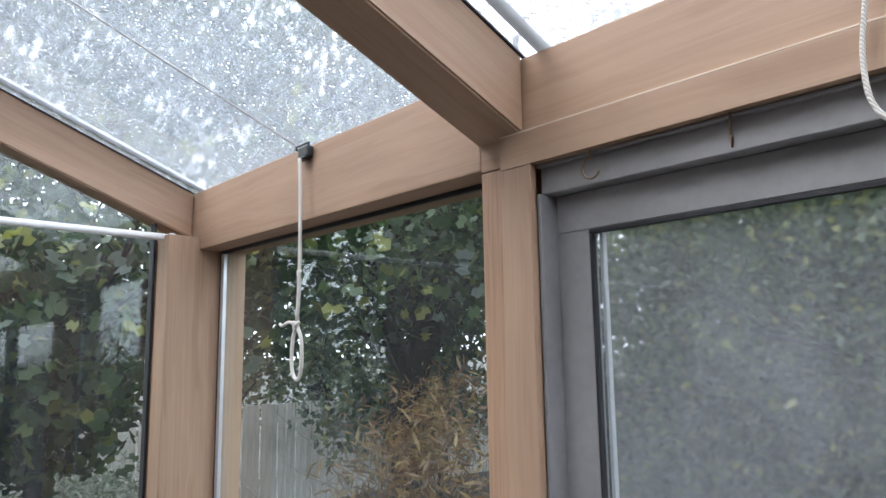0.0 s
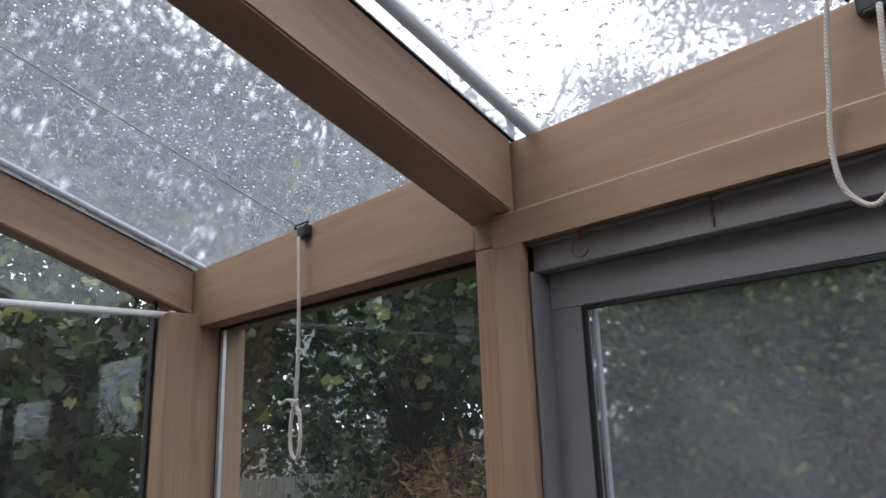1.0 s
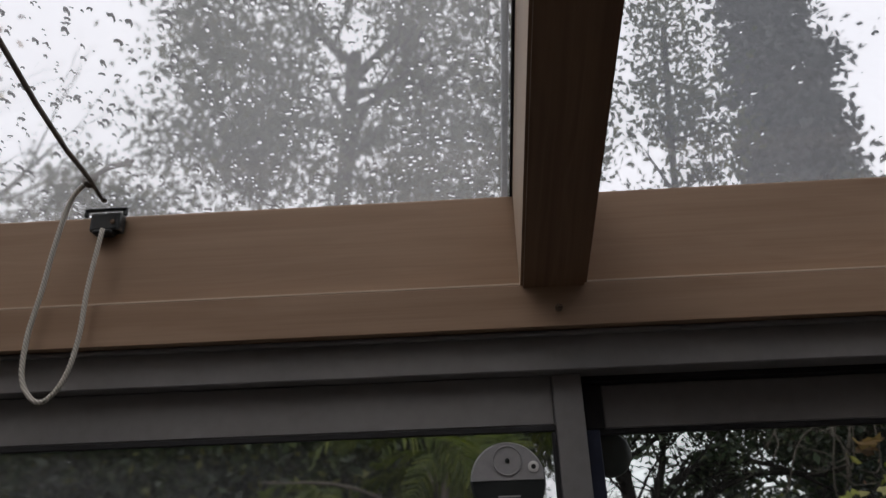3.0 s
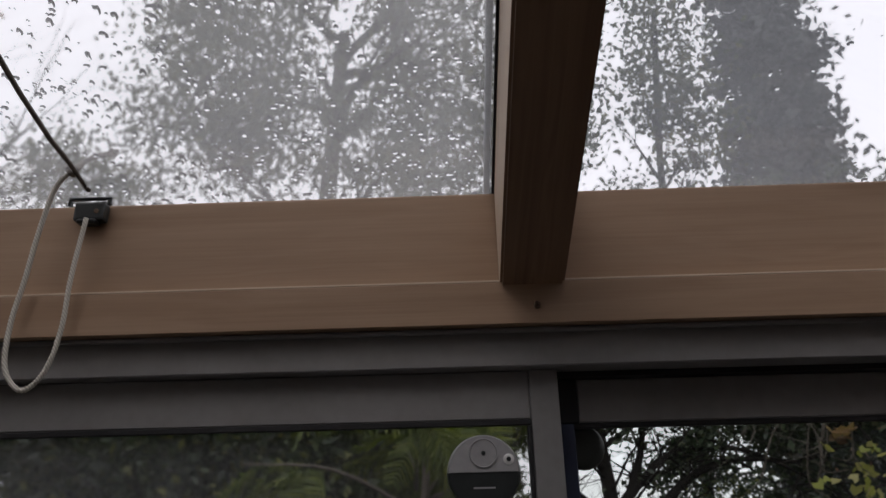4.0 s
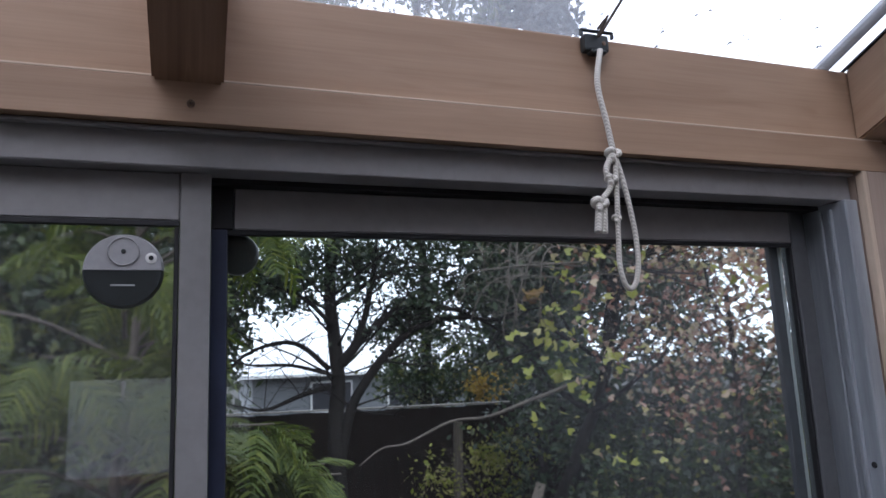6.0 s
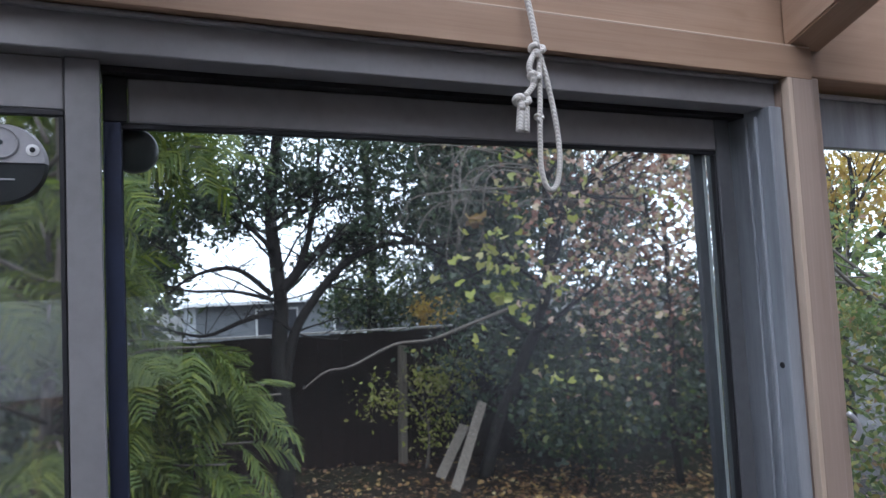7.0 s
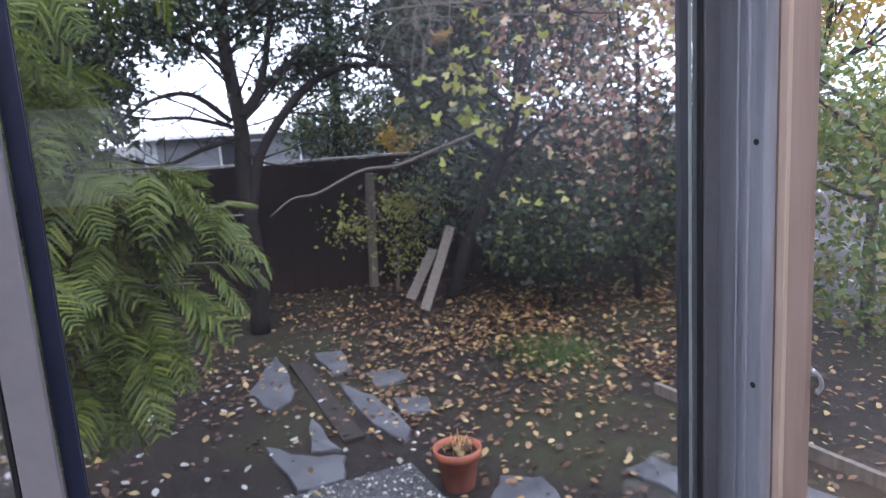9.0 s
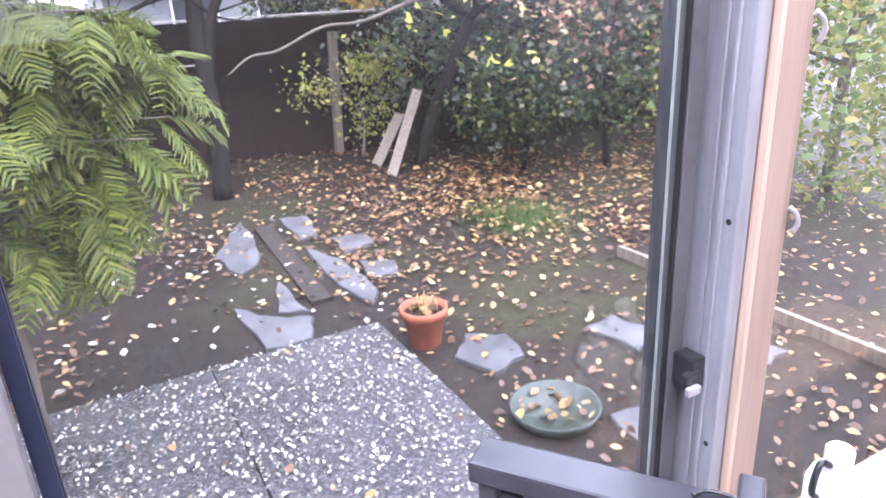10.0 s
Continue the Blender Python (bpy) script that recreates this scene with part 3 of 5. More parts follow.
left_sash, LG = sash(0.0065, 0.958, 0.045, 0.066, 2.0102, 0.0507, 0.050, 0.030, ALUMINIUM, ALUMINIUM, "fixed door leaf in grey aluminium", GLASS_HAZY, lambda a, b: ((a + 0.007, a + 0.012),))
part("stile", box((0.9285, 0.0425, 0.034), (0.9579, 0.0439, 2.0101), 0.0006), ALUMINIUM, left_sash)
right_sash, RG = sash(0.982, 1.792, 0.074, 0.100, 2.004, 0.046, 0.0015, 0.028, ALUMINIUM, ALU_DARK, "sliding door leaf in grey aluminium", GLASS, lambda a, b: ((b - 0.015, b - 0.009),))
part("edge_seal", box((RG[1] - 0.031, RG[4] + 0.0035, RG[2] + 0.002), (RG[1] - 0.0153, RG[4] + 0.012, RG[3] - 0.002), 0.0005), DARK_METAL, right_sash)
part("weather_seal", box((0.959, 0.068, 0.034), (0.9755, 0.1, 1.9565), 0.001), DARKBLUE, right_sash, "blue-black weather seal")
part("weather_seal", box((0.959, 0.070, 1.957), (0.9815, 0.1, 2.004), 0.001), RUBBER, right_sash)
part("weather_seal", box((1.7925, 0.082, 0.034), (1.7995, 0.098, 1.9995), 0.001), RUBBER, right_sash)
# latch on the meeting stile
latch = part("latch", join(box((1.772, 0.036, 1.045), (1.800, 0.0735, 1.10), 0.004, 2), box((1.758, 0.030, 1.066), (1.786, 0.042, 1.082), 0.003, 2)), BLACK_PLASTIC, right_sash, "black plastic door latch")
part("thumb_lever", box((1.752, 0.020, 1.052), (1.778, 0.0295, 1.066), 0.003, 2), GREY_PLASTIC, right_sash, "grey thumb lever")

# round alarm stuck on the fixed leaf
alarm = tagged(empty("window_alarm", (0.8765, LG[4] - 0.0035, 1.908)), "round grey and black alarm stuck on the door glass", "alarm")
R = 0.0375


def half_disc(top, depth, r):
    bm = bmesh.new()
    pts = [(r * math.cos(a), r * math.sin(a)) for a in np.linspace(0.004, math.pi - 0.004, 25)]
    if not top:
        pts = [(-x, -z) for x, z in pts]
    f = [bm.verts.new((x, 0, z)) for x, z in pts]
    b = [bm.verts.new((x * 0.94, -depth, z * 0.94)) for x, z in pts]
    n = len(pts)
    for i in range(n):
        bm.faces.new((f[i], f[(i + 1) % n], b[(i + 1) % n], b[i]))
    bm.faces.new(b)
    bm.faces.new(reversed(f))
    bmesh.ops.recalc_face_normals(bm, faces=bm.faces[:])
    return bm


part("body", half_disc(True, 0.009, R), GREY_PLASTIC, alarm)
part("battery_cover", half_disc(False, 0.008, R), BLACK_PLASTIC, alarm, "glossy black lower half")
part("dial", join(lathe([(0.0148, 0.0), (0.0148, 0.0012), (0.0138, 0.0018), (0.0132, 0.0006), (0.0, 0.0006)][:4], 28)), GREY_PLASTIC, alarm).matrix_basis = pose(0, -0.0091, 0.0185, 90, 0, 0)
part("button", lathe([(0.0022, 0.0), (0.0022, 0.0012), (0.0015, 0.0016)], 12), BLACK_PLASTIC, alarm).matrix_basis = pose(0, -0.0095, 0.0185, 90, 0, 0)
part("switch", lathe([(0.0055, 0.0), (0.0055, 0.0015), (0.0035, 0.0022)], 16), WHITE_PAINT, alarm).matrix_basis = pose(0.0255, -0.0085, 0.012, 90, 0, 0)
part("switch", lathe([(0.0024, 0.0), (0.0024, 0.0030), (0.0018, 0.0034)], 10), BLACK_PLASTIC, alarm).matrix_basis = pose(0.0255, -0.0085, 0.012, 90, 0, 0)
part("lettering", box((-0.011, -0.0086, -0.0160), (0.011, -0.0081, -0.0143), 0.0002), GREY_PLASTIC, alarm)
# dark round magnet seen behind on the sliding leaf
knob = tagged(part("door_stop", lathe([(0.022, 0.0), (0.024, 0.004), (0.022, 0.010), (0.014, 0.013)], 24), BLACK_PLASTIC, None, "", True), "round black suction pad on the sliding leaf", "pad")
knob.matrix_basis = pose(0.987, RG[4] + 0.0165, 1.934, 90, 0, 0)

# ---------------------------------------------------------------- fixed windows
def fixed_window(name, x0, x1, z0, z1, y, frame, head, label):
    w = tagged(empty(name, (x0, y, z0)), label, "window", kind="structure")
    inv = Matrix.Translation((-x0, -y, -z0))

    def add(nm, bm, mat, lab=""):
        bmesh.ops.transform(bm, matrix=inv, verts=bm.verts[:])
        return part(nm, bm, mat, w, lab)
    add("pane", box((x0 + 0.002, y - 0.003, z0), (x1 - 0.002, y + 0.003, z1)), GLASS_SIDE).visible_shadow = False
    for a, b in (((x0, y - 0.012, z1 - 0.004), (x1, y - 0.0035, z1 + 0.004)), ((x0, y - 0.012, z0 - 0.004), (x1, y - 0.0035, z0 + 0.004))):
        add("gasket", box(a, b, 0.0008), RUBBER)
    for xa in (x0, x1 - 0.005):
        add("gasket", box((xa, y - 0.012, z0 + 0.0045), (xa + 0.005, y - 0.0035, z1 - 0.0045), 0.0008), RUBBER)
    for xa in (x0 + 0.007, x1 - 0.022):
        add("spacer", box((xa, y - 0.0125, z0 + 0.005), (xa + 0.015, y - 0.0036, z1 - 0.0046), 0.0006), SPACER, "bright metal glazing bead")
    if frame:
        add("window_frame", box((x0, y - 0.03, z1 - head), (x1, y - 0.0126, z1 + 0.005), 0.001), ALU_DULL)
        add("window_frame", box((x0, y - 0.034, z1 + 0.0055), (x1, y - 0.012, z1 + 0.012), 0.001), SPACER)
    add("window_sill", box((x0, y - 0.06, z0 - 0.04), (x1, y + 0.05, z0 - 0.0045), 0.003), WOOD)
    return w


fixed_window("window_1", -1.033, -0.1005, 0.55, 2.058, 0.075, False, 0.0, "fixed window pane set into the fir frame")
fixed_window("window_2", 1.9115, 2.829, 0.55, 2.040, 0.09, True, 0.072, "side window with a grey aluminium head frame")
part("apron", box((-1.034, 0.02, 0.0), (-0.1005, 0.12, 0.509), 0.002), WOOD)
tagged(bpy.data.objects["apron"], "boarded fir apron under the window", "panel", kind="structure")
ob = tagged(part("apron", box((1.9115, 0.02, 0.0), (2.829, 0.12, 0.509), 0.002), WOOD), "boarded fir apron under the side window", "panel", kind="structure")

# gable ends: glazed, with a low wall
def gable(name, x, y_lo, y_hi, label):
    w = tagged(empty(name, (x, 0, 0)), label, "window", kind="structure")
    bm = bmesh.new()
    pts = [(y_hi, 0.55), (y_hi, roof_z(y_hi) - 0.09), (y_lo, roof_z(y_lo) - 0.09), (y_lo, 0.55)]
    f = [bm.verts.new((-0.003, y, z)) for y, z in pts]
    b = [bm.verts.new((0.003, y, z)) for y, z in pts]
    bm.faces.new(f)
    bm.faces.new(reversed(b))
    for i in range(4):
        bm.faces.new((f[i], b[i], b[(i + 1) % 4], f[(i + 1) % 4]))
    bmesh.ops.recalc_face_normals(bm, faces=bm.faces[:])
    part("pane", bm, GLASS_SIDE, w).visible_shadow = False
    part("gasket", box((-0.012, y_hi - 0.006, 0.55), (0.012, y_hi, roof_z(y_hi) - 0.09), 0.001), RUBBER, w)
    part("window_sill", box((-0.05, y_lo, 0.0), (0.05, y_hi, 0.545), 0.003), WOOD, w)
    return w


gable("window_3", -1.115, BACK_Y, -0.066, "tall glazed gable end of the sunroom")
# unseen right end closed with an added wall to cut light and reflections
tagged(part("wall_east", box((2.83, BACK_Y - 0.06, 0.0), (2.90, -0.066, 3.1)), HOUSE_WALL), "added brown end wall, out of view, blocking light from the right", "wall", kind="structure")
# unseen board added under the rear roof panes to dim the room
roof_blocker = tagged(timber("ceiling", (0.87, -1.70, roof_z(-1.70) - 0.15), (0.87, BACK_Y - 0.05, roof_z(BACK_Y - 0.05) - 0.15), 3.85, 0.03, WHITE_PAINT), "added white ceiling board, out of view, blocking light from the rear roof", "ceiling", kind="structure")
rod = tagged(tube("curtain_rod", [(-1.068, -0.040, 2.089), (-1.068, -0.6, 2.089), (-1.068, -1.4, 2.089), (-1.068, -2.25, 2.089)], 0.0085, WHITE_PAINT, None, 12, 2), "thin white tension rod across the gable window", "rod")
part("end_cap", lathe([(0.0105, 0.0), (0.0115, 0.002), (0.0115, 0.012), (0.009, 0.014)], 14), WHITE_PAINT, rod).matrix_basis = pose(-1.068, -0.037, 2.089, 90, 0, 0)

# floor, house wall, closing roof edge
tagged(part("floor", box((-1.16, BACK_Y - 0.1, -0.06), (2.91, 0.13, 0.0)), FLOOR_TILE), "dark slate tiled sunroom floor", "floor", kind="structure")
tagged(part("wall_south", box((-3.5, BACK_Y - 0.32, -0.35), (5.5, BACK_Y - 0.07, 3.6)), HOUSE_WALL), "brown painted house wall behind the sunroom", "wall", kind="structure")
# added board behind the viewpoint, making the pale rectangle mirrored in the door
easel = tagged(empty("easel_board", (0.88, -1.52, 0.0)), "stand-in white board on an easel, added for the pale reflection in the glass", "easel")
part("board", box((-0.285, -0.006, 1.53), (0.23, 0.006, 1.81), 0.002), WHITE_PAINT, easel, "plain white card board")
part("ledge", box((-0.23, -0.02, 1.505), (0.23, 0.03, 1.5295), 0.003), WOOD, easel)
for x in (-0.17, 0.17):
    part("leg", box((x - 0.012, -0.032, 0.0), (x + 0.012, -0.0205, 1.74), 0.002), WOOD, easel)
part("leg", box((-0.012, -0.24, 0.0), (0.012, -0.225, 1.5), 0.002), WOOD, easel)
part("brace", box((-0.012, -0.2245, 1.40), (0.012, -0.0325, 1.42), 0.002), WOOD, easel)
part("brace", box((-0.182, -0.0465, 1.38), (0.182, -0.0325, 1.3995), 0.002), WOOD, easel)

# ---------------------------------------------------------------- cords, cleats, hooks
def cleat(x, label):
    c = tagged(empty("cord_cleat", (x, 0.0115, 2.195)), label, "cleat", "cord cleats")
    part("body", join(box((-0.017, -0.014, -0.014), (0.017, 0.0, 0.008), 0.003, 2), box((-0.011, -0.018, -0.019), (0.011, -0.004, -0.0135), 0.002, 1)), BLACK_PLASTIC, c)
    part("roller", join(box((-0.024, -0.016, 0.0095), (0.024, -0.011, 0.013), 0.001), box((-0.024, -0.016, 0.003), (-0.020, -0.011, 0.0093), 0.0008), box((0.020, -0.016, 0.003), (0.024, -0.011, 0.0093), 0.0008)), BLACK_PLASTIC, c)
    part("screw", lathe([(0.0028, 0.0), (0.0028, 0.001), (0.0018, 0.0016)], 10), STEEL, c).matrix_basis = pose(0.009, -0.0142, -0.004, 90, 0, 0)
    return c


cleat(-0.556, "small black cord cleat on the header beam")
cleat(0.450, "small black cord cleat on the header beam")
cleat(1.412, "small black cord cleat on the header beam")


def knot(name, at, r, parent, mat=None):
    """A bulky overhand knot: a trefoil of cord."""
    pts = []
    for i in range(19):
        a = 2 * math.pi * i / 18
        pts.append(Vector(at) + Vector((math.sin(a) + 1.6 * math.sin(2 * a), -0.9 * math.sin(3 * a), math.cos(a) - 1.6 * math.cos(2 * a))) * r * 0.36)
    return tube(name, pts, r * 0.46, mat or ROPE, parent, 6, 2)


c1 = tagged(empty("pull_cord", (-0.55, 0, 2.2)), "white cotton pull cord with a looped end", "cord", "pull cords")
c2 = tagged(empty("pull_cord", (0.44, 0, 2.2)), "white cotton pull cord knotted into a wide loop", "cord", "pull cords")
c3 = tagged(empty("pull_cord", (1.41, 0, 2.2)), "white cotton pull cord tied in a doubled knot", "cord", "pull cords")


def cord(points, r, parent, mat=None, per=6):
    o = Vector(parent.location)
    return tube("cord", [Vector(p) - o for p in points], r, mat or ROPE, parent, 8, per)


def rope_knot(at, r, parent, mat=None):
    return knot("knot", Vector(at) - Vector(parent.location), r, parent, mat)


def up_slope(x, y0, dz, y1):
    return [(x, y0, roof_z(y0) + dz), (x, 0.5 * (y0 + y1), roof_z(0.5 * (y0 + y1)) + dz - 0.004), (x, y1, roof_z(y1) + dz)]


cord(up_slope(-0.567, -0.01, -0.010, -2.2), 0.0016, c1, ROPE, 3)
cord([(-0.556, -0.008, 2.178), (-0.548, -0.010, 2.1), (-0.547, -0.010, 1.955), (-0.553, -0.010, 1.868)], 0.0035, c1)
rope_knot((-0.548, -0.010, 1.957), 0.0055, c1)
rope_knot((-0.555, -0.011, 1.862), 0.008, c1)
cord([(-0.556, -0.012, 1.862), (-0.575, -0.014, 1.868), (-0.600, -0.012, 1.862), (-0.612, -0.011, 1.866)], 0.003, c1)
cord([(-0.553, -0.010, 1.860), (-0.538, -0.010, 1.835), (-0.536, -0.010, 1.79), (-0.545, -0.010, 1.765), (-0.560, -0.010, 1.768), (-0.569, -0.010, 1.79), (-0.566, -0.011, 1.83), (-0.556, -0.011, 1.860)], 0.0035, c1)

cord([(0.452, -0.012, 2.212), (0.446, -0.030, 2.224), (0.446, -0.255, 2.292), (0.446, -1.2, 2.69), (0.446, -2.2, 3.10)], 0.0026, c2, ROPE_DARK, 4)
rope_knot((0.442, -0.030, 2.230), 0.0075, c2, ROPE_DARK)
cord([(0.443, -0.032, 2.231), (0.462, -0.034, 2.242), (0.481, -0.032, 2.248)], 0.0028, c2, ROPE_DARK)
rope_knot((0.484, -0.032, 2.249), 0.0045, c2, ROPE_DARK)
cord([(0.440, -0.030, 2.229), (0.420, -0.022, 2.21), (0.409, -0.018, 2.16), (0.402, -0.014, 2.11), (0.395, -0.012, 2.06), (0.399, -0.012, 2.015), (0.420, -0.012, 1.993), (0.440, -0.012, 2.012), (0.449, -0.012, 2.055), (0.450, -0.013, 2.11), (0.455, -0.013, 2.178)], 0.0027, c2)

cord([(1.412, -0.006, 2.208), (1.412, -0.03, 2.214), (1.415, -0.096, 2.236), (1.415, -1.2, 2.69), (1.415, -2.2, 3.10)], 0.0018, c3, ROPE_DARK, 4)
cord([(1.410, -0.010, 2.178), (1.398, -0.016, 2.13), (1.405, -0.018, 2.08), (1.409, -0.02, 2.045)], 0.0036, c3)
rope_knot((1.409, -0.02, 2.040), 0.0085, c3)
cord([(1.407, -0.02, 2.040), (1.396, -0.022, 2.02), (1.400, -0.022, 2.0), (1.388, -0.022, 1.985)], 0.0036, c3)
rope_knot((1.402, -0.022, 2.008), 0.007, c3)
rope_knot((1.384, -0.022, 1.978), 0.009, c3)
cord([(1.383, -0.022, 1.975), (1.381, -0.022, 1.96), (1.379, -0.022, 1.945)], 0.005, c3)
cord([(1.389, -0.022, 1.974), (1.388, -0.022, 1.958), (1.387, -0.022, 1.944)], 0.004, c3)
cord([(1.411, -0.02, 2.038), (1.409, -0.02, 1.99), (1.406, -0.02, 1.94), (1.405, -0.02, 1.905), (1.412, -0.02, 1.882), (1.423, -0.02, 1.885), (1.430, -0.02, 1.91), (1.429, -0.02, 1.95), (1.421, -0.02, 2.0), (1.412, -0.02, 2.036)], 0.0032, c3)
rope_knot((1.406, -0.02, 1.962), 0.005, c3)


def cup_hook(x, turn, label):
    h = tagged(empty("cup_hook", (x, 0.010, 2.050)), label, "hook", "hooks under the casing")
    pts = [Vector((0, 0, 0.004)), Vector((0, 0, -0.010))] + [Vector((0.013 * math.sin(a) * math.cos(turn) , 0.013 * math.sin(a) * math.sin(turn), -0.023 + 0.013 * math.cos(a))) for a in np.linspace(0.2, 4.3, 9)]
    tube("wire", pts, 0.0015, STEEL, h, 8, 4)
    return h


cup_hook(0.088, math.pi, "rusty open cup hook screwed under the casing")
cup_hook(0.263, 2.06, "rusty cup hook screwed under the casing")
sc = tagged(part("casing_screw", join(lathe([(0.0, 0.0), (0.004, 0.0), (0.004, 0.002), (0.0025, 0.003)][1:], 10), box((-0.0012, -0.0012, 0.003), (0.0012, 0.0012, 0.009))), STEEL), "brass screw hook stub in the casing strip", "screw")
sc.matrix_basis = pose(0.937, 0.0, 2.069, 90, 0, 0)
for z in (1.556, 1.30):
    clip = tagged(tube("window_clip", [(1.897, 0.002, z + 0.018), (1.905, -0.004, z + 0.008), (1.909, -0.005, z - 0.006), (1.908, 0.001, z - 0.020)], [0.004, 0.003, 0.004], SPACER, None, 8, 4), "small bright metal clip on the post", "clip")

# ---------------------------------------------------------------- things in the corner of the room
ladder = tagged(empty("step_ladder", (1.412, -0.165, 0.0)), "dark grey folding step ladder beside the door", "step ladder")
ax = Vector((0.131, -0.183, 0)).normalized()
ay = Vector((-ax.y, ax.x, 0))


def on_ladder(name, lo, hi, mat, bevel=0.003, label=""):
    ob = part(name, box(lo, hi, bevel, 2), mat, ladder, label)
    ob.matrix_basis = Matrix((ax, ay, Vector((0, 0, 1)))).transposed().to_4x4()
    return ob


on_ladder("top_rail", (-0.125, -0.005, 1.150), (0.125, 0.045, 1.175), DARK_METAL, 0.004)
on_ladder("top_rail", (0.1255, -0.004, 1.145), (0.15, 0.075, 1.180), DARK_METAL, 0.004)
for lo, hi in (((-0.118, 0.004, 0.0), (-0.096, 0.03, 1.1495)), ((0.085, 0.004, 0.0), (0.107, 0.03, 1.1495))):
    on_ladder("leg", lo, hi, DARK_METAL)
on_ladder("bracket", (-0.0955, 0.008, 1.120), (-0.070, 0.026, 1.135), DARK_METAL)
for z in (0.3, 0.58, 0.86):
    on_ladder("tread", (-0.0955, -0.02, z), (0.0845, 0.055, z + 0.02), DARK_METAL)
tube("wire_handle", [(0.072, -0.058, 1.180), (0.10, -0.075, 1.178), (0.16, -0.20, 1.171), (0.2, -0.28, 1.165)], 0.0022, BLACK_PLASTIC, ladder, 8, 4, "thin black wire handle")
shelf = tagged(empty("plant_shelf", (1.86, -0.14, 0)), "narrow fir shelf on legs below the side window", "shelf")
part("shelf_board", box((-0.05, -0.14, 0.775), (0.85, 0.12, 0.80), 0.003), WOOD, shelf)
for x, y in ((-0.03, -0.12), (-0.03, 0.08), (0.80, -0.12), (0.80, 0.08)):
    part("leg", box((x, y, 0.0), (x + 0.03, y + 0.03, 0.7745), 0.002), WOOD, shelf)
for x, y, h in ((1.875, -0.19, 0.16), (1.94, -0.10, 0.145), (1.975, -0.22, 0.18)):
    b = tagged(empty("white_bottle", (x, y, 0.80)), "white plastic bottle with a black handle", "bottle", "white bottles")
    part("body", lathe([(0.036, 0.0), (0.04, 0.006), (0.04, h * 0.72), (0.033, h * 0.86), (0.018, h * 0.93), (0.018, h)], 24), WHITE_PAINT, b, "", True)
    part("cap", lathe([(0.020, h * 0.96), (0.020, h + 0.02), (0.017, h + 0.023)], 18), WHITE_PAINT, b)
    tube("handle", [(-0.02, 0, h), (-0.045, 0, h + 0.012), (-0.055, 0, h * 0.8), (-0.04, 0, h * 0.66)], 0.005, BLACK_PLASTIC, b, 8, 4, "black plastic handle")

# ---------------------------------------------------------------- ground
G = -0.3
bm = bmesh.new()
xs = np.concatenate([np.linspace(-400, -14, 8), np.linspace(-12, 14, 66), np.linspace(16, 400, 8)])
ys = np.concatenate([np.linspace(-400, -8, 6), np.linspace(-6, 12, 46), np.linspace(15, 700, 10)])
grid = [[bm.verts.new((x, y, G + (0.035 * (noise.noise(Vector((x * 0.7, y * 0.7, 3))) ) if -12 <= x <= 14 and 3.6 <= y <= 12 else 0.0))) for y in ys] for x in xs]
for i in range(len(xs) - 1):
    for j in range(len(ys) - 1):
        bm.faces.new((grid[i][j], grid[i + 1][j], grid[i + 1][j + 1], grid[i][j + 1]))
tagged(part("ground", bm, SOIL, None, "", True), "dark wet garden soil scattered with leaves", "ground", kind="structure")
pave = tagged(empty("pavement", (0, 0, 0)), "wet exposed-aggregate terrace slabs outside the door", "terrace", kind="structure")
for x0, x1, y0, y1 in ((-1.5, 0.30, 0.14, 2.95), (0.306, 1.44, 0.14, 2.95), (1.446, 2.43, 0.14, 2.95)):
    part("slab", box((x0, y0, G - 0.05), (x1, y1, G + 0.045), 0.006, 2), CONCRETE, pave)


def flagstone(corners, seed):
    """A split stone: its outline on the plan, with chipped upper edges."""
    rng = random.Random(seed)
    cx, cy = sum(c[0] for c in corners) / len(corners), sum(c[1] for c in corners) / len(corners)
    pts = []
    for (xa, ya), (xb, yb) in zip(corners, corners[1:] + corners[:1]):
        for f in (0.0, 0.35, 0.7):
            j = 0.0 if f == 0 else 0.022
            pts.append((xa + (xb - xa) * f - cx + rng.uniform(-j, j), ya + (yb - ya) * f - cy + rng.uniform(-j, j)))
    bm = bmesh.new()
    n = len(pts)
    lo = [bm.verts.new((px, py, -0.05)) for px, py in pts]
    hi = [bm.verts.new((px * 0.97, py * 0.97, 0.030 + rng.uniform(-0.004, 0.004))) for px, py in pts]
    for i in range(n):
        bm.faces.new((lo[i], lo[(i + 1) % n], hi[(i + 1) % n], hi[i]))
    top = bm.faces.new(hi)
    bm.faces.new(reversed(lo))
    bmesh.ops.recalc_face_normals(bm, faces=bm.faces[:])
    bmesh.ops.bevel(bm, geom=list(top.edges), offset=0.006, segments=1, affect="EDGES")
    ob = part("flagstone", bm, STONE)
    ob.location = (cx, cy, G)
    tagged(ob, "wet grey flagstone lying in the soil", "paving stone", "flagstones")


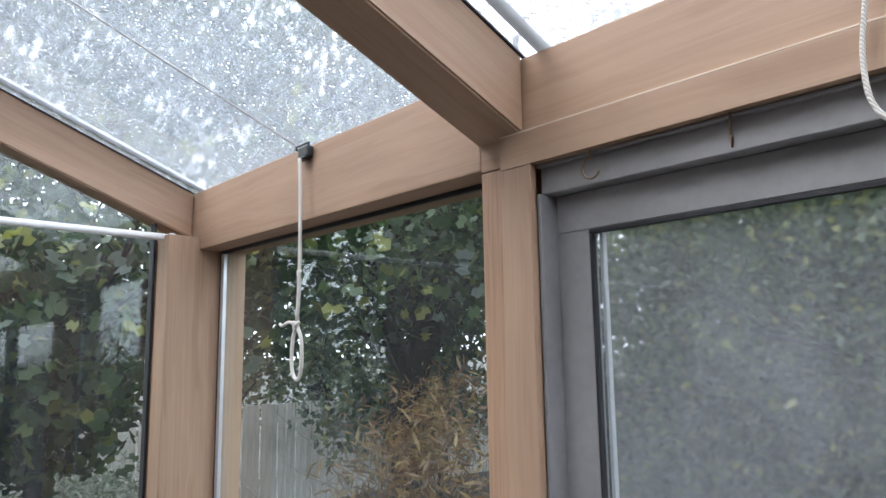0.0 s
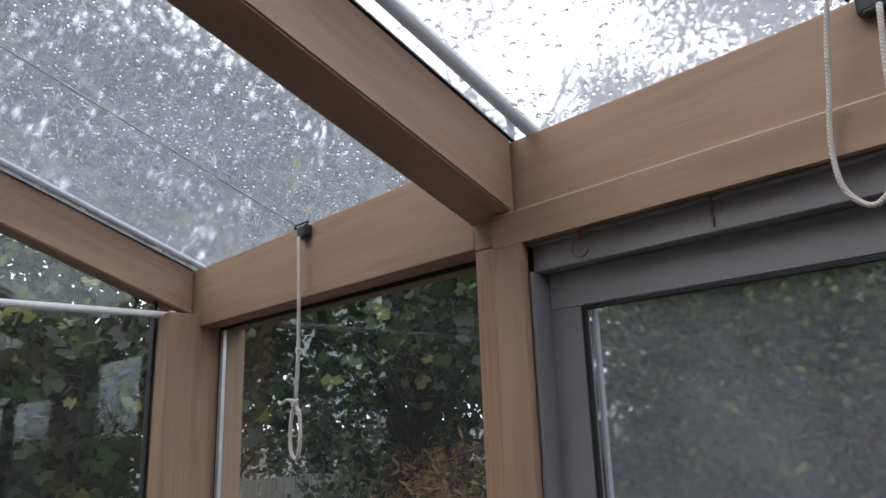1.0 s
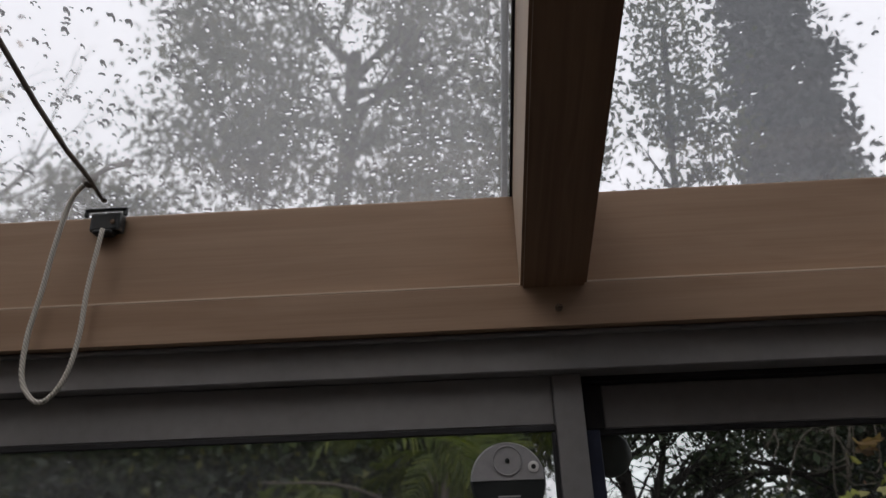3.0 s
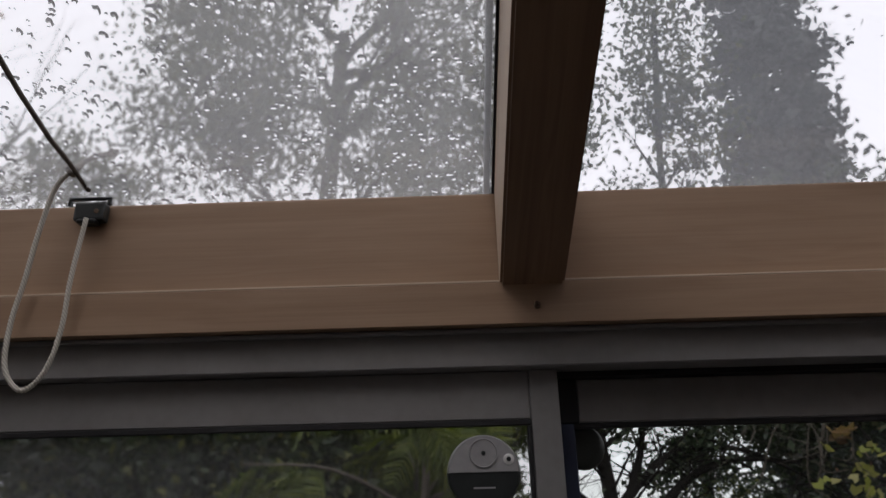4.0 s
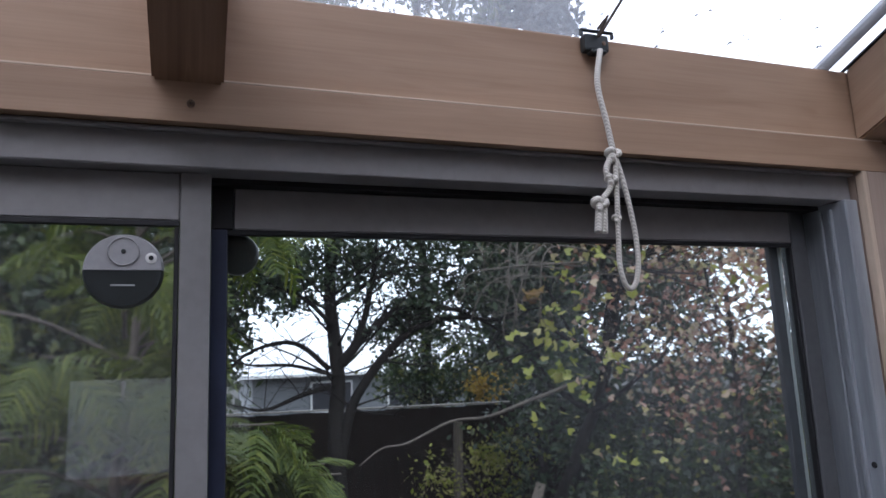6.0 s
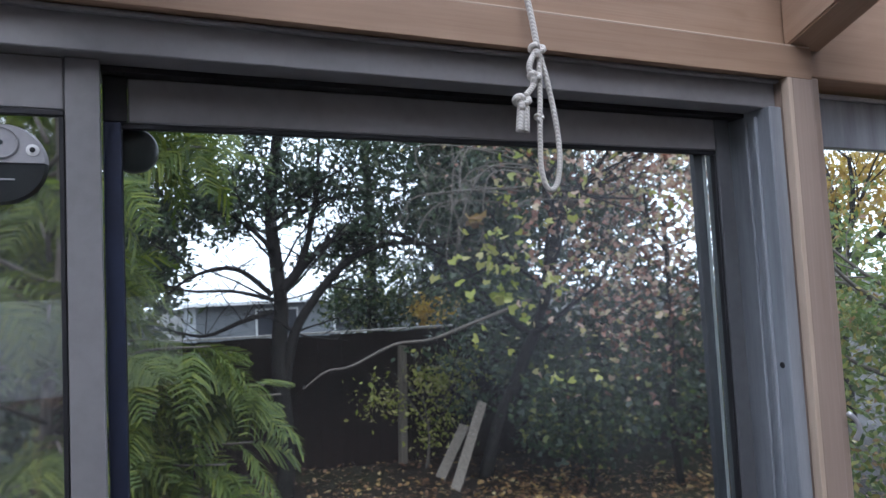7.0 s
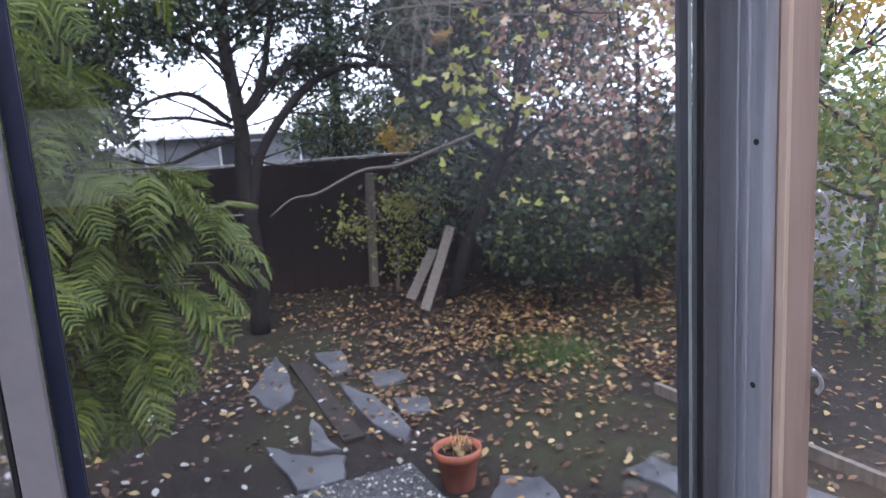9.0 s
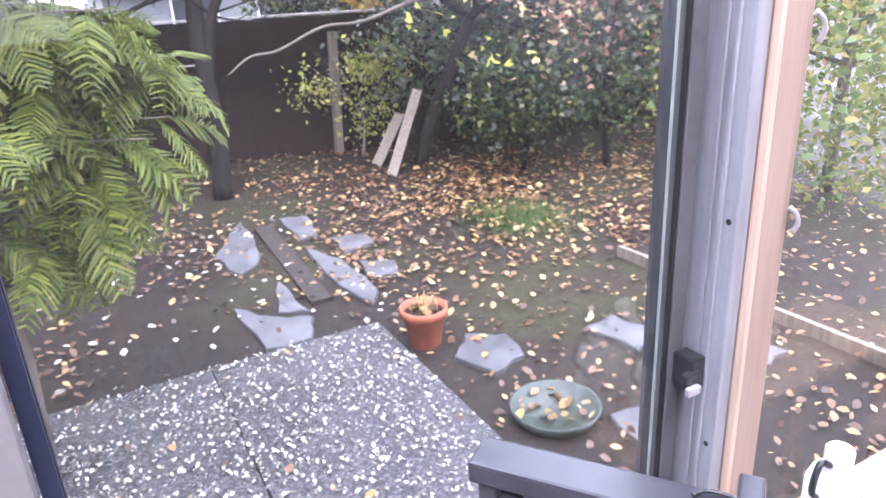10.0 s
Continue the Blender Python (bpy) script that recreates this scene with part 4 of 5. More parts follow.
STONES = (
    [(2.16, 5.55), (1.74, 4.72), (1.84, 4.2), (2.03, 4.42), (2.13, 4.9)],
    [(2.05, 3.98), (1.90, 3.46), (2.08, 3.36)],
    [(1.66, 3.70), (1.70, 3.02), (1.98, 3.0), (2.08, 3.28), (1.88, 3.42)],
    [(2.46, 5.38), (2.44, 4.72), (2.60, 4.70), (2.70, 5.30)],
    [(2.66, 4.60), (2.64, 4.22), (2.92, 4.28), (2.98, 4.55)],
    [(2.42, 4.55), (2.38, 3.62), (2.46, 3.25), (2.58, 3.42), (2.58, 4.10)],
    [(2.66, 3.98), (2.62, 3.66), (2.80, 3.60), (2.90, 3.86)],
    [(2.62, 2.36), (2.72, 2.10), (2.95, 2.16), (3.00, 2.42), (2.80, 2.56)],
    [(3.42, 2.24), (3.48, 1.86), (3.72, 1.95), (3.66, 2.28)],
    [(2.95, 1.50), (2.92, 1.15), (3.22, 1.08), (3.34, 1.42)],
    [(3.80, 1.75), (3.82, 1.40), (4.12, 1.42), (4.08, 1.76)],
)
for i, corners in enumerate(STONES):
    flagstone([(x + (0.06 if i < 7 else 0.0), y) for x, y in corners], 40 + i)
for x, y, w, l, a in ((2.295, 4.35, 0.15, 1.75, -2.5),):
    pl = tagged(part("garden_sleeper", box((-w / 2, -l / 2, -0.05), (w / 2, l / 2, 0.036), 0.008, 2), SLEEPER), "dark wet timber sleeper laid between flagstones", "sleeper", "garden sleepers")
    pl.matrix_basis = pose(x, y, G, 0, 0, a)
edge = tagged(timber("lawn_edging", (4.37, 3.0, G + 0.03), (4.48, -1.5, G + 0.03), 0.04, 0.10, GREY_BOARD), "weathered timber edging along the side path", "edging")

# terracotta pot with dead stalks and leaves
pot = tagged(empty("flower_pot", (2.58, 2.62, G)), "terracotta pot of dead leaves beside the terrace", "plant pot")
part("body", lathe([(0.085, 0.0), (0.088, 0.004), (0.118, 0.185), (0.134, 0.187), (0.136, 0.235), (0.126, 0.237), (0.118, 0.19), (0.10, 0.18)], 30), TERRACOTTA, pot, "", True)
part("soil", lathe([(0.10, 0.185), (0.116, 0.20), (0.09, 0.212), (0.02, 0.218)], 24), SOIL, pot, "", True)
rng = random.Random(5)
v, s, l = [], [], []
for i in range(26):
    a, q = rng.uniform(0, 6.28), rng.uniform(0, 0.09)
    p = Vector((q * math.cos(a), q * math.sin(a), 0.2))
    tube_into(v, s, l, [p, p + Vector((rng.uniform(-0.02, 0.02), rng.uniform(-0.02, 0.02), rng.uniform(0.05, 0.11)))], 0.0022, 4)
arrays_part("dead_stalks", v, s, l, plain_material("dry_stalk", (0.45, 0.22, 0.09), 0.8, 0, 0.3, 20, 0), pot)
tray = tagged(part("plant_saucer", lathe([(0.17, 0.0), (0.2, 0.01), (0.215, 0.06), (0.205, 0.06), (0.19, 0.015), (0.02, 0.012)], 30), GREEN_PLASTIC, None, "", True), "faded green plastic plant saucer with leaves", "saucer")
tray.location = (2.77, 1.66, G)


# ---------------------------------------------------------------- fences
def fence(name, a, b, top, pitch, mat, label, seed, capped=False):
    f = tagged(empty(name, (a[0], a[1], G)), label, "fence", kind="structure")
    d = Vector((b[0] - a[0], b[1] - a[1], 0))
    n = int(d.length / pitch)
    rng = random.Random(seed)
    ang = math.atan2(d.y, d.x)
    boards = []
    for k in range(3):
        bm = box((0.0005, -0.011, -0.03), (pitch - 0.0005, 0.011, top - G), 0.0015)
        for v in bm.verts:
            v.co.x += 0.004 * math.sin(v.co.z * (2 + k))
        boards.append(part("board", bm, mat, f).data)
        bpy.data.objects.remove(f.children[-1])
    for i in range(n):
        ob = new("board", boards[rng.randrange(3)])
        ob.parent = f
        p = d * (i * pitch / d.length)
        back = 0.024 if i % 2 else 0.0
        ob.matrix_basis = Matrix.Translation(p + Vector((rng.uniform(-0.002, 0.002), back + rng.uniform(-0.004, 0.004), rng.uniform(-0.015, 0.006)))) @ pose(0, 0, 0, rng.uniform(-0.6, 0.6), 0, math.degrees(ang) + rng.uniform(-0.8, 0.8)) @ Matrix.Diagonal((1.1 if i % 2 else 1.0, 1, 1, 1))
    for z in (0.35, top - G - 0.3):
        r = part("rail", box((0, 0.042, z), (d.length, 0.085, z + 0.08), 0.003), mat, f)
        r.matrix_basis = pose(0, 0, 0, 0, 0, math.degrees(ang))
    if capped:
        # pale board colour stands for the sky reflected on the wet capping
        r = part("capping", box((0, -0.03, top - G + 0.012), (d.length, 0.09, top - G + 0.034), 0.003), FENCE_PALE, f, "wet capping rail, its sky sheen given as pale colour")
        r.matrix_basis = pose(0, 0, 0, 0, 0, math.degrees(ang))
    return f


fence("fence_back", (-8.5, 11.45), (9.6, 6.02), 1.335, 0.145, FENCE_DARK, "dark wet timber paling fence with a pale capping", 1, True)
fence("fence_side", (-8.5, -6.0), (-8.5, 11.3), 1.15, 0.14, FENCE_PALE, "pale weathered timber paling fence", 2)
post = tagged(part("garden_post", box((-0.045, -0.045, -0.05), (0.045, 0.045, 1.45), 0.006), GREY_BOARD), "weathered grey garden post before the fence", "post")
post.matrix_basis = pose(3.95, 7.62, G, 0, 2.5, 8)
for foot, top, w in (((3.97, 6.10, G + 0.01), (4.50, 6.42, 0.53), 0.11), ((4.04, 6.66, G + 0.01), (4.46, 6.84, 0.22), 0.12)):
    tagged(timber("leaning_board", foot, top, w, 0.03, GREY_BOARD, None, (-0.35, -0.6, 0.5), 0.004), "weathered grey board leaning on a slanting trunk", "board", "leaning boards")

# neighbouring house beyond the fence
nh = tagged(empty("neighbour_house", (3.0, 21.0, G)), "neighbouring house with a pale metal roof", "house")
part("wall", box((-0.5, 0.0, 0.0), (11.0, 7.0, 2.12)), HOUSE_GREY, nh)
bm = bmesh.new()
ps = [(-1.0, -0.6, 2.05), (11.5, -0.6, 2.05), (11.5, 7.6, 2.05), (-1.0, 7.6, 2.05), (1.0, 3.5, 3.5), (9.5, 3.5, 3.5)]
pv = [bm.verts.new(p) for p in ps] + [bm.verts.new((p[0], p[1], p[2] + 0.09)) for p in ps[:4]]
for q in ((0, 1, 2, 3), (0, 6, 7, 1), (1, 7, 8, 2), (2, 8, 9, 3), (3, 9, 6, 0)):
    bm.faces.new([pv[i] for i in q])
for q in ((6, 7, 5, 4), (7, 8, 5), (8, 9, 4, 5), (9, 6, 4)):
    bm.faces.new([pv[i] for i in q])
bmesh.ops.recalc_face_normals(bm, faces=bm.faces[:])
part("roof", bm, ROOF_WHITE, nh)
for x in (1.2, 3.6, 6.4):
    w = part("window", box((x, -0.06, 0.95), (x + 1.3, -0.002, 1.9), 0.01), WHITE_PAINT, nh, "white framed window")
    for dx in (0.06, 0.68):
        part("pane", box((x + dx, -0.075, 1.02), (x + dx + 0.56, -0.0605, 1.84)), DARK_METAL, w)


# ---------------------------------------------------------------- plants
def leaf_cloud(name, blobs, n, size, mat, parent, seed, shape="diamond", clump=0.22, per_clump=26, up=0.4, shell=0.0):
    """n leaves in clumps inside ellipsoids (centre, radii, share)."""
    rng = np.random.default_rng(seed)
    shares = np.array([b[2] if len(b) > 2 else 1.0 for b in blobs])
    counts = (n * shares / shares.sum()).astype(int)
    pts = []
    for (c, r, *_), m in zip(blobs, counts):
        k = max(1, m // per_clump)
        d = rng.standard_normal((k, 3))
        d /= np.linalg.norm(d, axis=1)[:, None]
        q = rng.uniform(shell ** 3, 1, k) ** (1 / 3) * rng.uniform(0.8, 1.12, k)
        cent = np.array(c) + d * q[:, None] * np.array(r)
        which = rng.integers(0, k, m)
        spread = clump * rng.uniform(0.5, 1.3, k)
        pts.append(cent[which] + rng.standard_normal((m, 3)) * spread[which][:, None] * np.array((1, 1, 0.7)))
    p = np.concatenate(pts)
    p = p[p[:, 2] > 0.02]
    m = len(p)
    nrm = rng.standard_normal((m, 3))
    nrm[:, 2] += up
    nrm /= np.linalg.norm(nrm, axis=1)[:, None]
    t = rng.standard_normal((m, 3))
    t -= nrm * (t * nrm).sum(1)[:, None]
    t /= np.linalg.norm(t, axis=1)[:, None]
    b = np.cross(nrm, t)
    sz = size * rng.uniform(0.6, 1.35, m)[:, None]
    if shape == "round":
        prof = [(0.0, -0.12), (0.42, -0.36), (0.52, 0.1), (0.0, 0.62), (-0.52, 0.1), (-0.42, -0.36)]
    elif shape == "long":
        prof = [(0.0, -0.7), (0.14, 0.0), (0.0, 0.8), (-0.14, 0.0)]
    elif shape == "lobed":
        prof = [(0.0, -0.5), (0.5, -0.28), (0.22, 0.02), (0.42, 0.36), (0.0, 0.7), (-0.42, 0.36), (-0.22, 0.02), (-0.5, -0.28)]
    else:
        prof = [(0.0, -0.55), (0.3, 0.0), (0.0, 0.6), (-0.3, 0.0)]
    cup = rng.uniform(-0.05, 0.22, m)[:, None]
    corners = [p + (t * a + b * c) * sz + nrm * (abs(a) * cup) * sz for a, c in prof]
    verts = np.stack(corners, axis=1).reshape(-1, 3)
    kk = len(prof)
    return arrays_part(name, verts, np.full(m, kk), np.arange(m * kk), mat, parent)


def branches(rng, start, direction, length, radius, depth, out, droop=0.0, spread=0.7, kids=3):
    """Recursive tapering limbs, each a crooked tube."""
    pts, rad = [Vector(start)], [radius]
    d = Vector(direction).normalized()
    steps = 5
    for i in range(steps):
        d = (d + Vector((rng.uniform(-1, 1), rng.uniform(-1, 1), rng.uniform(-0.7, 0.9) - droop)) * 0.22).normalized()
        pts.append(pts[-1] + d * length / steps)
        rad.append(radius * (1 - 0.62 * (i + 1) / steps))
    tube_into(*out, pts, rad, 7 if radius > 0.04 else (5 if radius > 0.012 else 3))
    if depth <= 0:
        return
    for k in range(kids):
        i = rng.randint(2, steps)
        nd = (d + Vector((rng.uniform(-1, 1), rng.uniform(-1, 1), rng.uniform(-0.6, 0.8))) * spread).normalized()
        branches(rng, pts[i], nd, length * rng.uniform(0.5, 0.8), rad[i] * rng.uniform(0.55, 0.8), depth - 1, out, droop, spread, kids)


def tree(name, label, at, trunk, radius, limbs, blobs, leaves, size, bark, leaf, seed, shape="diamond", clump=0.3, per=26, category="tree", depth=3, spread=0.7, limb_len=2.2, shell=0.0, kids=3, limb_r=(0.3, 0.55)):
    t = tagged(empty(name, at), label, category)
    o = Vector(at)
    rng = random.Random(seed)
    path = [Vector(p) for p in trunk]
    n = len(path)
    tube("trunk", path, [radius * (1 - 0.45 * i / (n - 1)) for i in range(n)], bark, t, 10, 5)
    out = ([], [], [])
    for i in range(limbs):
        f = rng.uniform(0.55, 1.0)
        k = min(n - 2, int(f * (n - 1)))
        p = path[k].lerp(path[k + 1], f * (n - 1) - k)
        a = 2 * math.pi * i / max(1, limbs) + rng.uniform(-0.5, 0.5)
        branches(rng, p, (math.cos(a), math.sin(a), rng.uniform(0.35, 1.1)), limb_len * rng.uniform(0.7, 1.2), radius * rng.uniform(*limb_r), depth, out, 0.0, spread, kids)
    if limbs:
        arrays_part("limbs", *out, bark, t, True)
    if leaves:
        c = leaf_cloud("crown", [((Vector(b[0]) - o), *b[1:]) for b in blobs], leaves, size, leaf, t, seed, shape, clump, per, shell=shell)
        c.location = (0, 0, 0)
    return t


# main dark tree in front of the back fence
big = tree("evergreen_tree", "dark many-limbed evergreen tree before the fence", (2.27, 6.45, G),
     [(0, 0, 0), (0.03, 0, 0.7), (0.0, 0, 1.5), (0.04, 0.05, 2.1), (-0.02, 0.1, 3.0), (0.1, 0.1, 4.0)], 0.10, 12,
     [((1.9, 6.9, 3.5), (2.7, 1.4, 0.85), 1.0), ((0.45, 7.1, 2.75), (1.2, 0.9, 0.75), 0.5), ((4.0, 6.6, 3.3), (1.3, 0.9, 0.85), 0.45), ((2.3, 6.7, 4.8), (2.8, 1.3, 1.0), 0.55), ((0.85, 6.9, 2.15), (0.6, 0.5, 0.35), 0.14), ((3.5, 6.5, 2.55), (0.75, 0.5, 0.35), 0.2), ((2.45, 6.6, 2.85), (0.7, 0.4, 0.35), 0.16), ((1.7, 6.6, 2.7), (0.7, 0.4, 0.3), 0.16), ((2.85, 6.6, 2.3), (0.45, 0.3, 0.25), 0.07), ((1.15, 6.7, 2.35), (0.5, 0.4, 0.3), 0.08), ((0.2, 7.2, 1.6), (0.8, 0.5, 0.5), 0.16)],
     46000, 0.058, BARK, DARK_LEAF, 21, "diamond", 0.125, 42, depth=3, spread=1.0, limb_len=1.3, kids=3, limb_r=(0.10, 0.2))
CROWN_LIMBS = (([(0.02, 0, 1.1), (0.15, -0.05, 1.75), (0.45, -0.1, 2.2), (0.78, -0.1, 2.5), (1.24, -0.1, 2.64), (1.8, -0.15, 2.6)], 0.062),
         ([(0.06, 0, 2.2), (0.27, 0, 2.5), (0.42, 0, 3.1), (0.5, 0, 3.8)], 0.05),
         ([(0.08, 0, 2.2), (0.52, -0.1, 2.66), (1.0, -0.1, 2.76), (1.45, -0.1, 2.68), (1.95, -0.15, 2.4)], 0.042),
         ([(-0.05, 0, 2.15), (-0.4, 0, 2.42), (-0.8, 0, 2.36), (-1.15, 0, 2.1)], 0.032),
         ([(-0.05, 0, 1.98), (-0.35, 0, 1.9), (-0.7, 0, 1.78), (-1.0, 0, 1.85)], 0.03),
         ([(-0.05, 0, 2.1), (-0.45, -0.1, 2.2), (-0.85, -0.1, 2.22), (-1.2, 0, 2.35)], 0.022),
         ([(-0.02, 0, 2.6), (-0.35, 0, 2.9), (-0.8, 0.1, 3.05), (-1.3, 0.1, 3.3)], 0.03),
         ([(0.0, 0, 2.8), (0.5, 0.1, 3.1), (1.1, 0.1, 3.25), (1.8, 0.1, 3.2)], 0.03))
for k, (pts, r) in enumerate(CROWN_LIMBS):
    tube("limb", pts, [r, r * 0.8, r * 0.55, r * 0.3], BARK, big, 8, 5)
    rr = random.Random(90 + k)
    out = ([], [], [])
    for q in pts[1:]:
        for i in range(5):
            branches(rr, q, (rr.uniform(-1, 1), rr.uniform(-0.4, 0.4), rr.uniform(-0.35, 0.8)), rr.uniform(0.35, 0.75), max(0.006, r * 0.2), 2, out, 0.1, 1.1, 3)
    arrays_part("twigs", *out, BARK, big, True)
# bare pale branch sweeping before the fence
tagged(tube("fallen_branch", [(2.36, 5.8, 0.96), (2.58, 5.8, 1.10), (2.83, 5.8, 1.13), (3.27, 5.8, 1.30), (3.65, 5.8, 1.32), (4.05, 5.75, 1.44), (4.75, 5.65, 1.66)], [0.006, 0.009, 0.012, 0.014, 0.018, 0.022], BARK_PALE, None, 7, 5), "bare pale branch reaching out of the heart-leaf tree", "branch")
# heart-leaf tree in autumn colours, its thin bare shoots hanging forward
heart = tree("heart_leaf_tree", "small tree with round leaves turning pink and yellow", (4.45, 6.35, G),
     [(0, 0, 0), (0.16, -0.05, 0.55), (0.38, -0.25, 1.2), (0.55, -0.6, 2.0), (0.6, -0.9, 3.0)], 0.085, 9,
     [((5.3, 5.0, 2.5), (1.15, 0.6, 1.2), 1.0), ((5.7, 4.9, 1.5), (0.9, 0.5, 0.8), 0.4), ((4.9, 4.9, 3.4), (1.3, 0.6, 0.7), 0.35)],
     2500, 0.058, BARK, HEART_LEAF, 22, "round", 0.30, 8, depth=3, spread=0.9, limb_len=1.4)
leaf_cloud("lime_leaves", [((Vector(c) - Vector((4.45, 6.35, G))), r, w) for c, r, w in (((3.85, 4.6, 1.95), (0.65, 0.25, 0.28), 1.0), ((4.35, 4.6, 2.6), (0.6, 0.25, 0.45), 0.5), ((4.1, 4.7, 1.3), (0.6, 0.3, 0.5), 0.35), ((5.6, 4.6, 2.7), (0.6, 0.3, 0.5), 0.3))], 170, 0.076, LIME_LEAF, heart, 122, "round", 0.12, 4)["label"] = "yellow-green round leaves"
rr = random.Random(123)
out = ([], [], [])
for i in range(16):
    a = Vector((rr.uniform(4.2, 5.4), rr.uniform(4.7, 5.3), rr.uniform(2.3, 3.3)))
    b = a + Vector((rr.uniform(-1.1, -0.5), rr.uniform(-0.25, 0.15), rr.uniform(-0.1, 0.35)))
    c = b + Vector((rr.uniform(-0.4, 0.1), rr.uniform(-0.1, 0.1), rr.uniform(-0.75, -0.1)))
    d = c + Vector((rr.uniform(-0.15, 0.35), rr.uniform(-0.1, 0.1), rr.uniform(-0.25, 0.2)))
    path = [q - Vector((4.45, 6.35, G)) for q in smooth_path([a, b, c, d], 6)]
    tube_into(*out, path, [0.009 - 0.006 * k / (len(path) - 1) for k in range(len(path))], 5)
    for k in range(3):
        q = path[rr.randint(5, len(path) - 2)]
        branches(rr, q, (rr.uniform(-1, 0.4), rr.uniform(-0.3, 0.3), rr.uniform(-0.7, 0.5)), rr.uniform(0.25, 0.5), 0.0045, 1, out, 0.05, 0.8, 2)
arrays_part("bare_shoots", *out, BARK_PALE, heart, True)["label"] = "thin bare grey shoots"
# one curled dead leaf caught in the shoots
dead = leaf_cloud("dead_leaf", [(Vector((3.62, 4.55, 2.42)) - Vector((4.45, 6.35, G)), (0.02, 0.02, 0.07), 1.0)], 5, 0.14, AUTUMN_LEAF, heart, 9, "lobed", 0.03, 5)
tree("ivy_bank", "bank of dark green ivy and shrubs along the fence", (6.2, 7.0, G),
     [(0, 0, 0), (0.1, 0, 0.8), (0.1, 0.1, 1.6)], 0.07, 6,
     [((5.6, 6.6, 1.6), (1.9, 0.6, 1.9), 1.0), ((7.2, 5.6, 1.4), (1.4, 0.8, 1.8), 0.6), ((6.3, 6.6, 4.0), (2.2, 0.7, 1.6), 0.9), ((5.2, 6.5, 3.0), (1.5, 0.5, 1.0), 0.5)],
     28000, 0.085, BARK, DARK_LEAF, 23, "diamond", 0.2, 40, "shrub", depth=3, limb_len=1.4)
tree("holly_shrub", "green shrub with round leaves below the heart-leaf tree", (5.2, 5.4, G),
     [(0, 0, 0), (0.05, 0, 0.5), (0.1, 0.1, 0.9)], 0.03, 6,
     [((5.1, 5.3, 0.55), (0.65, 0.5, 0.6), 1.0), ((5.7, 5.1, 0.7), (0.6, 0.5, 0.6), 0.5)], 3200, 0.055, BARK, BROAD_LEAF, 24, "round", 0.14, 20, "shrub", depth=2, limb_len=0.6)
tree("rose_bush", "straggly bush with yellowing leaves by the post", (4.1, 7.2, G),
     [(0, 0, 0), (0.05, 0, 0.4), (0.0, 0, 0.8)], 0.02, 9,
     [((4.35, 7.1, 0.78), (0.5, 0.3, 0.22), 1.0), ((3.6, 7.15, 0.6), (0.25, 0.2, 0.2), 0.3), ((4.3, 7.2, 0.3), (0.45, 0.3, 0.4), 0.5)], 1300, 0.055, BARK_PALE, LIME_LEAF, 25, "diamond", 0.13, 16, "bush", depth=2, limb_len=0.6)
tree("thin_tree", "thin bare trunk standing among the shrubs", (6.0, 5.0, G), [(0, 0, 0), (-0.05, 0, 0.8), (0.02, 0.0, 1.7), (0.1, 0.1, 2.8)], 0.045, 4,
     [((6.0, 5.0, 2.6), (0.9, 0.7, 0.9), 1.0)], 900, 0.06, BARK, HEART_LEAF, 26, "round", 0.2, 14, depth=2, limb_len=1.0)
tree("round_shrub", "rounded green shrub beyond the fence", (5.1, 11.6, G), [(0, 0, 0), (0, 0, 0.8), (0, 0, 1.6)], 0.06, 5,
     [((5.1, 11.6, 1.75), (1.15, 0.9, 1.0), 1.0)], 5000, 0.09, BARK, BROAD_LEAF, 27, "diamond", 0.16, 30, "shrub", depth=2, limb_len=1.0)
tree("golden_shrub", "golden leaved shrub beyond the fence", (5.75, 10.6, G), [(0, 0, 0), (0, 0, 0.8), (0, 0, 1.4)], 0.03, 4,
     [((5.75, 10.6, 1.5), (0.45, 0.3, 0.22), 1.0)], 500, 0.09, BARK, GOLD_LEAF, 28, "diamond", 0.1, 20, "shrub", depth=1, limb_len=0.5)
# hedge seen through the side window
tree("side_hedge", "tall loose hedge with yellow-green leaves", (6.9, 3.1, G), [(0, 0, 0), (0, 0, 0.9), (0.1, 0, 1.8)], 0.06, 9,
     [((6.6, 3.1, 0.8), (0.9, 1.9, 1.1), 1.0), ((7.2, 2.6, 1.5), (0.9, 2.0, 0.5), 0.4), ((8.0, 4.5, 1.7), (1.0, 1.6, 1.2), 0.5)],
     12500, 0.07, BARK_PALE, HEDGE_LEAF, 29, "diamond", 0.2, 26, "hedge", depth=3, limb_len=1.3)
tree("gold_tree", "tree with golden autumn leaves behind the hedge", (10.0, 6.1, G), [(0, 0, 0), (0, 0, 1.4), (0.1, 0, 2.8)], 0.12, 7,
     [((10.1, 6.0, 3.0), (0.9, 0.9, 0.7), 1.0)], 1300, 0.12, BARK, GOLD_LEAF, 30, "diamond", 0.35, 26, depth=3, limb_len=1.8)

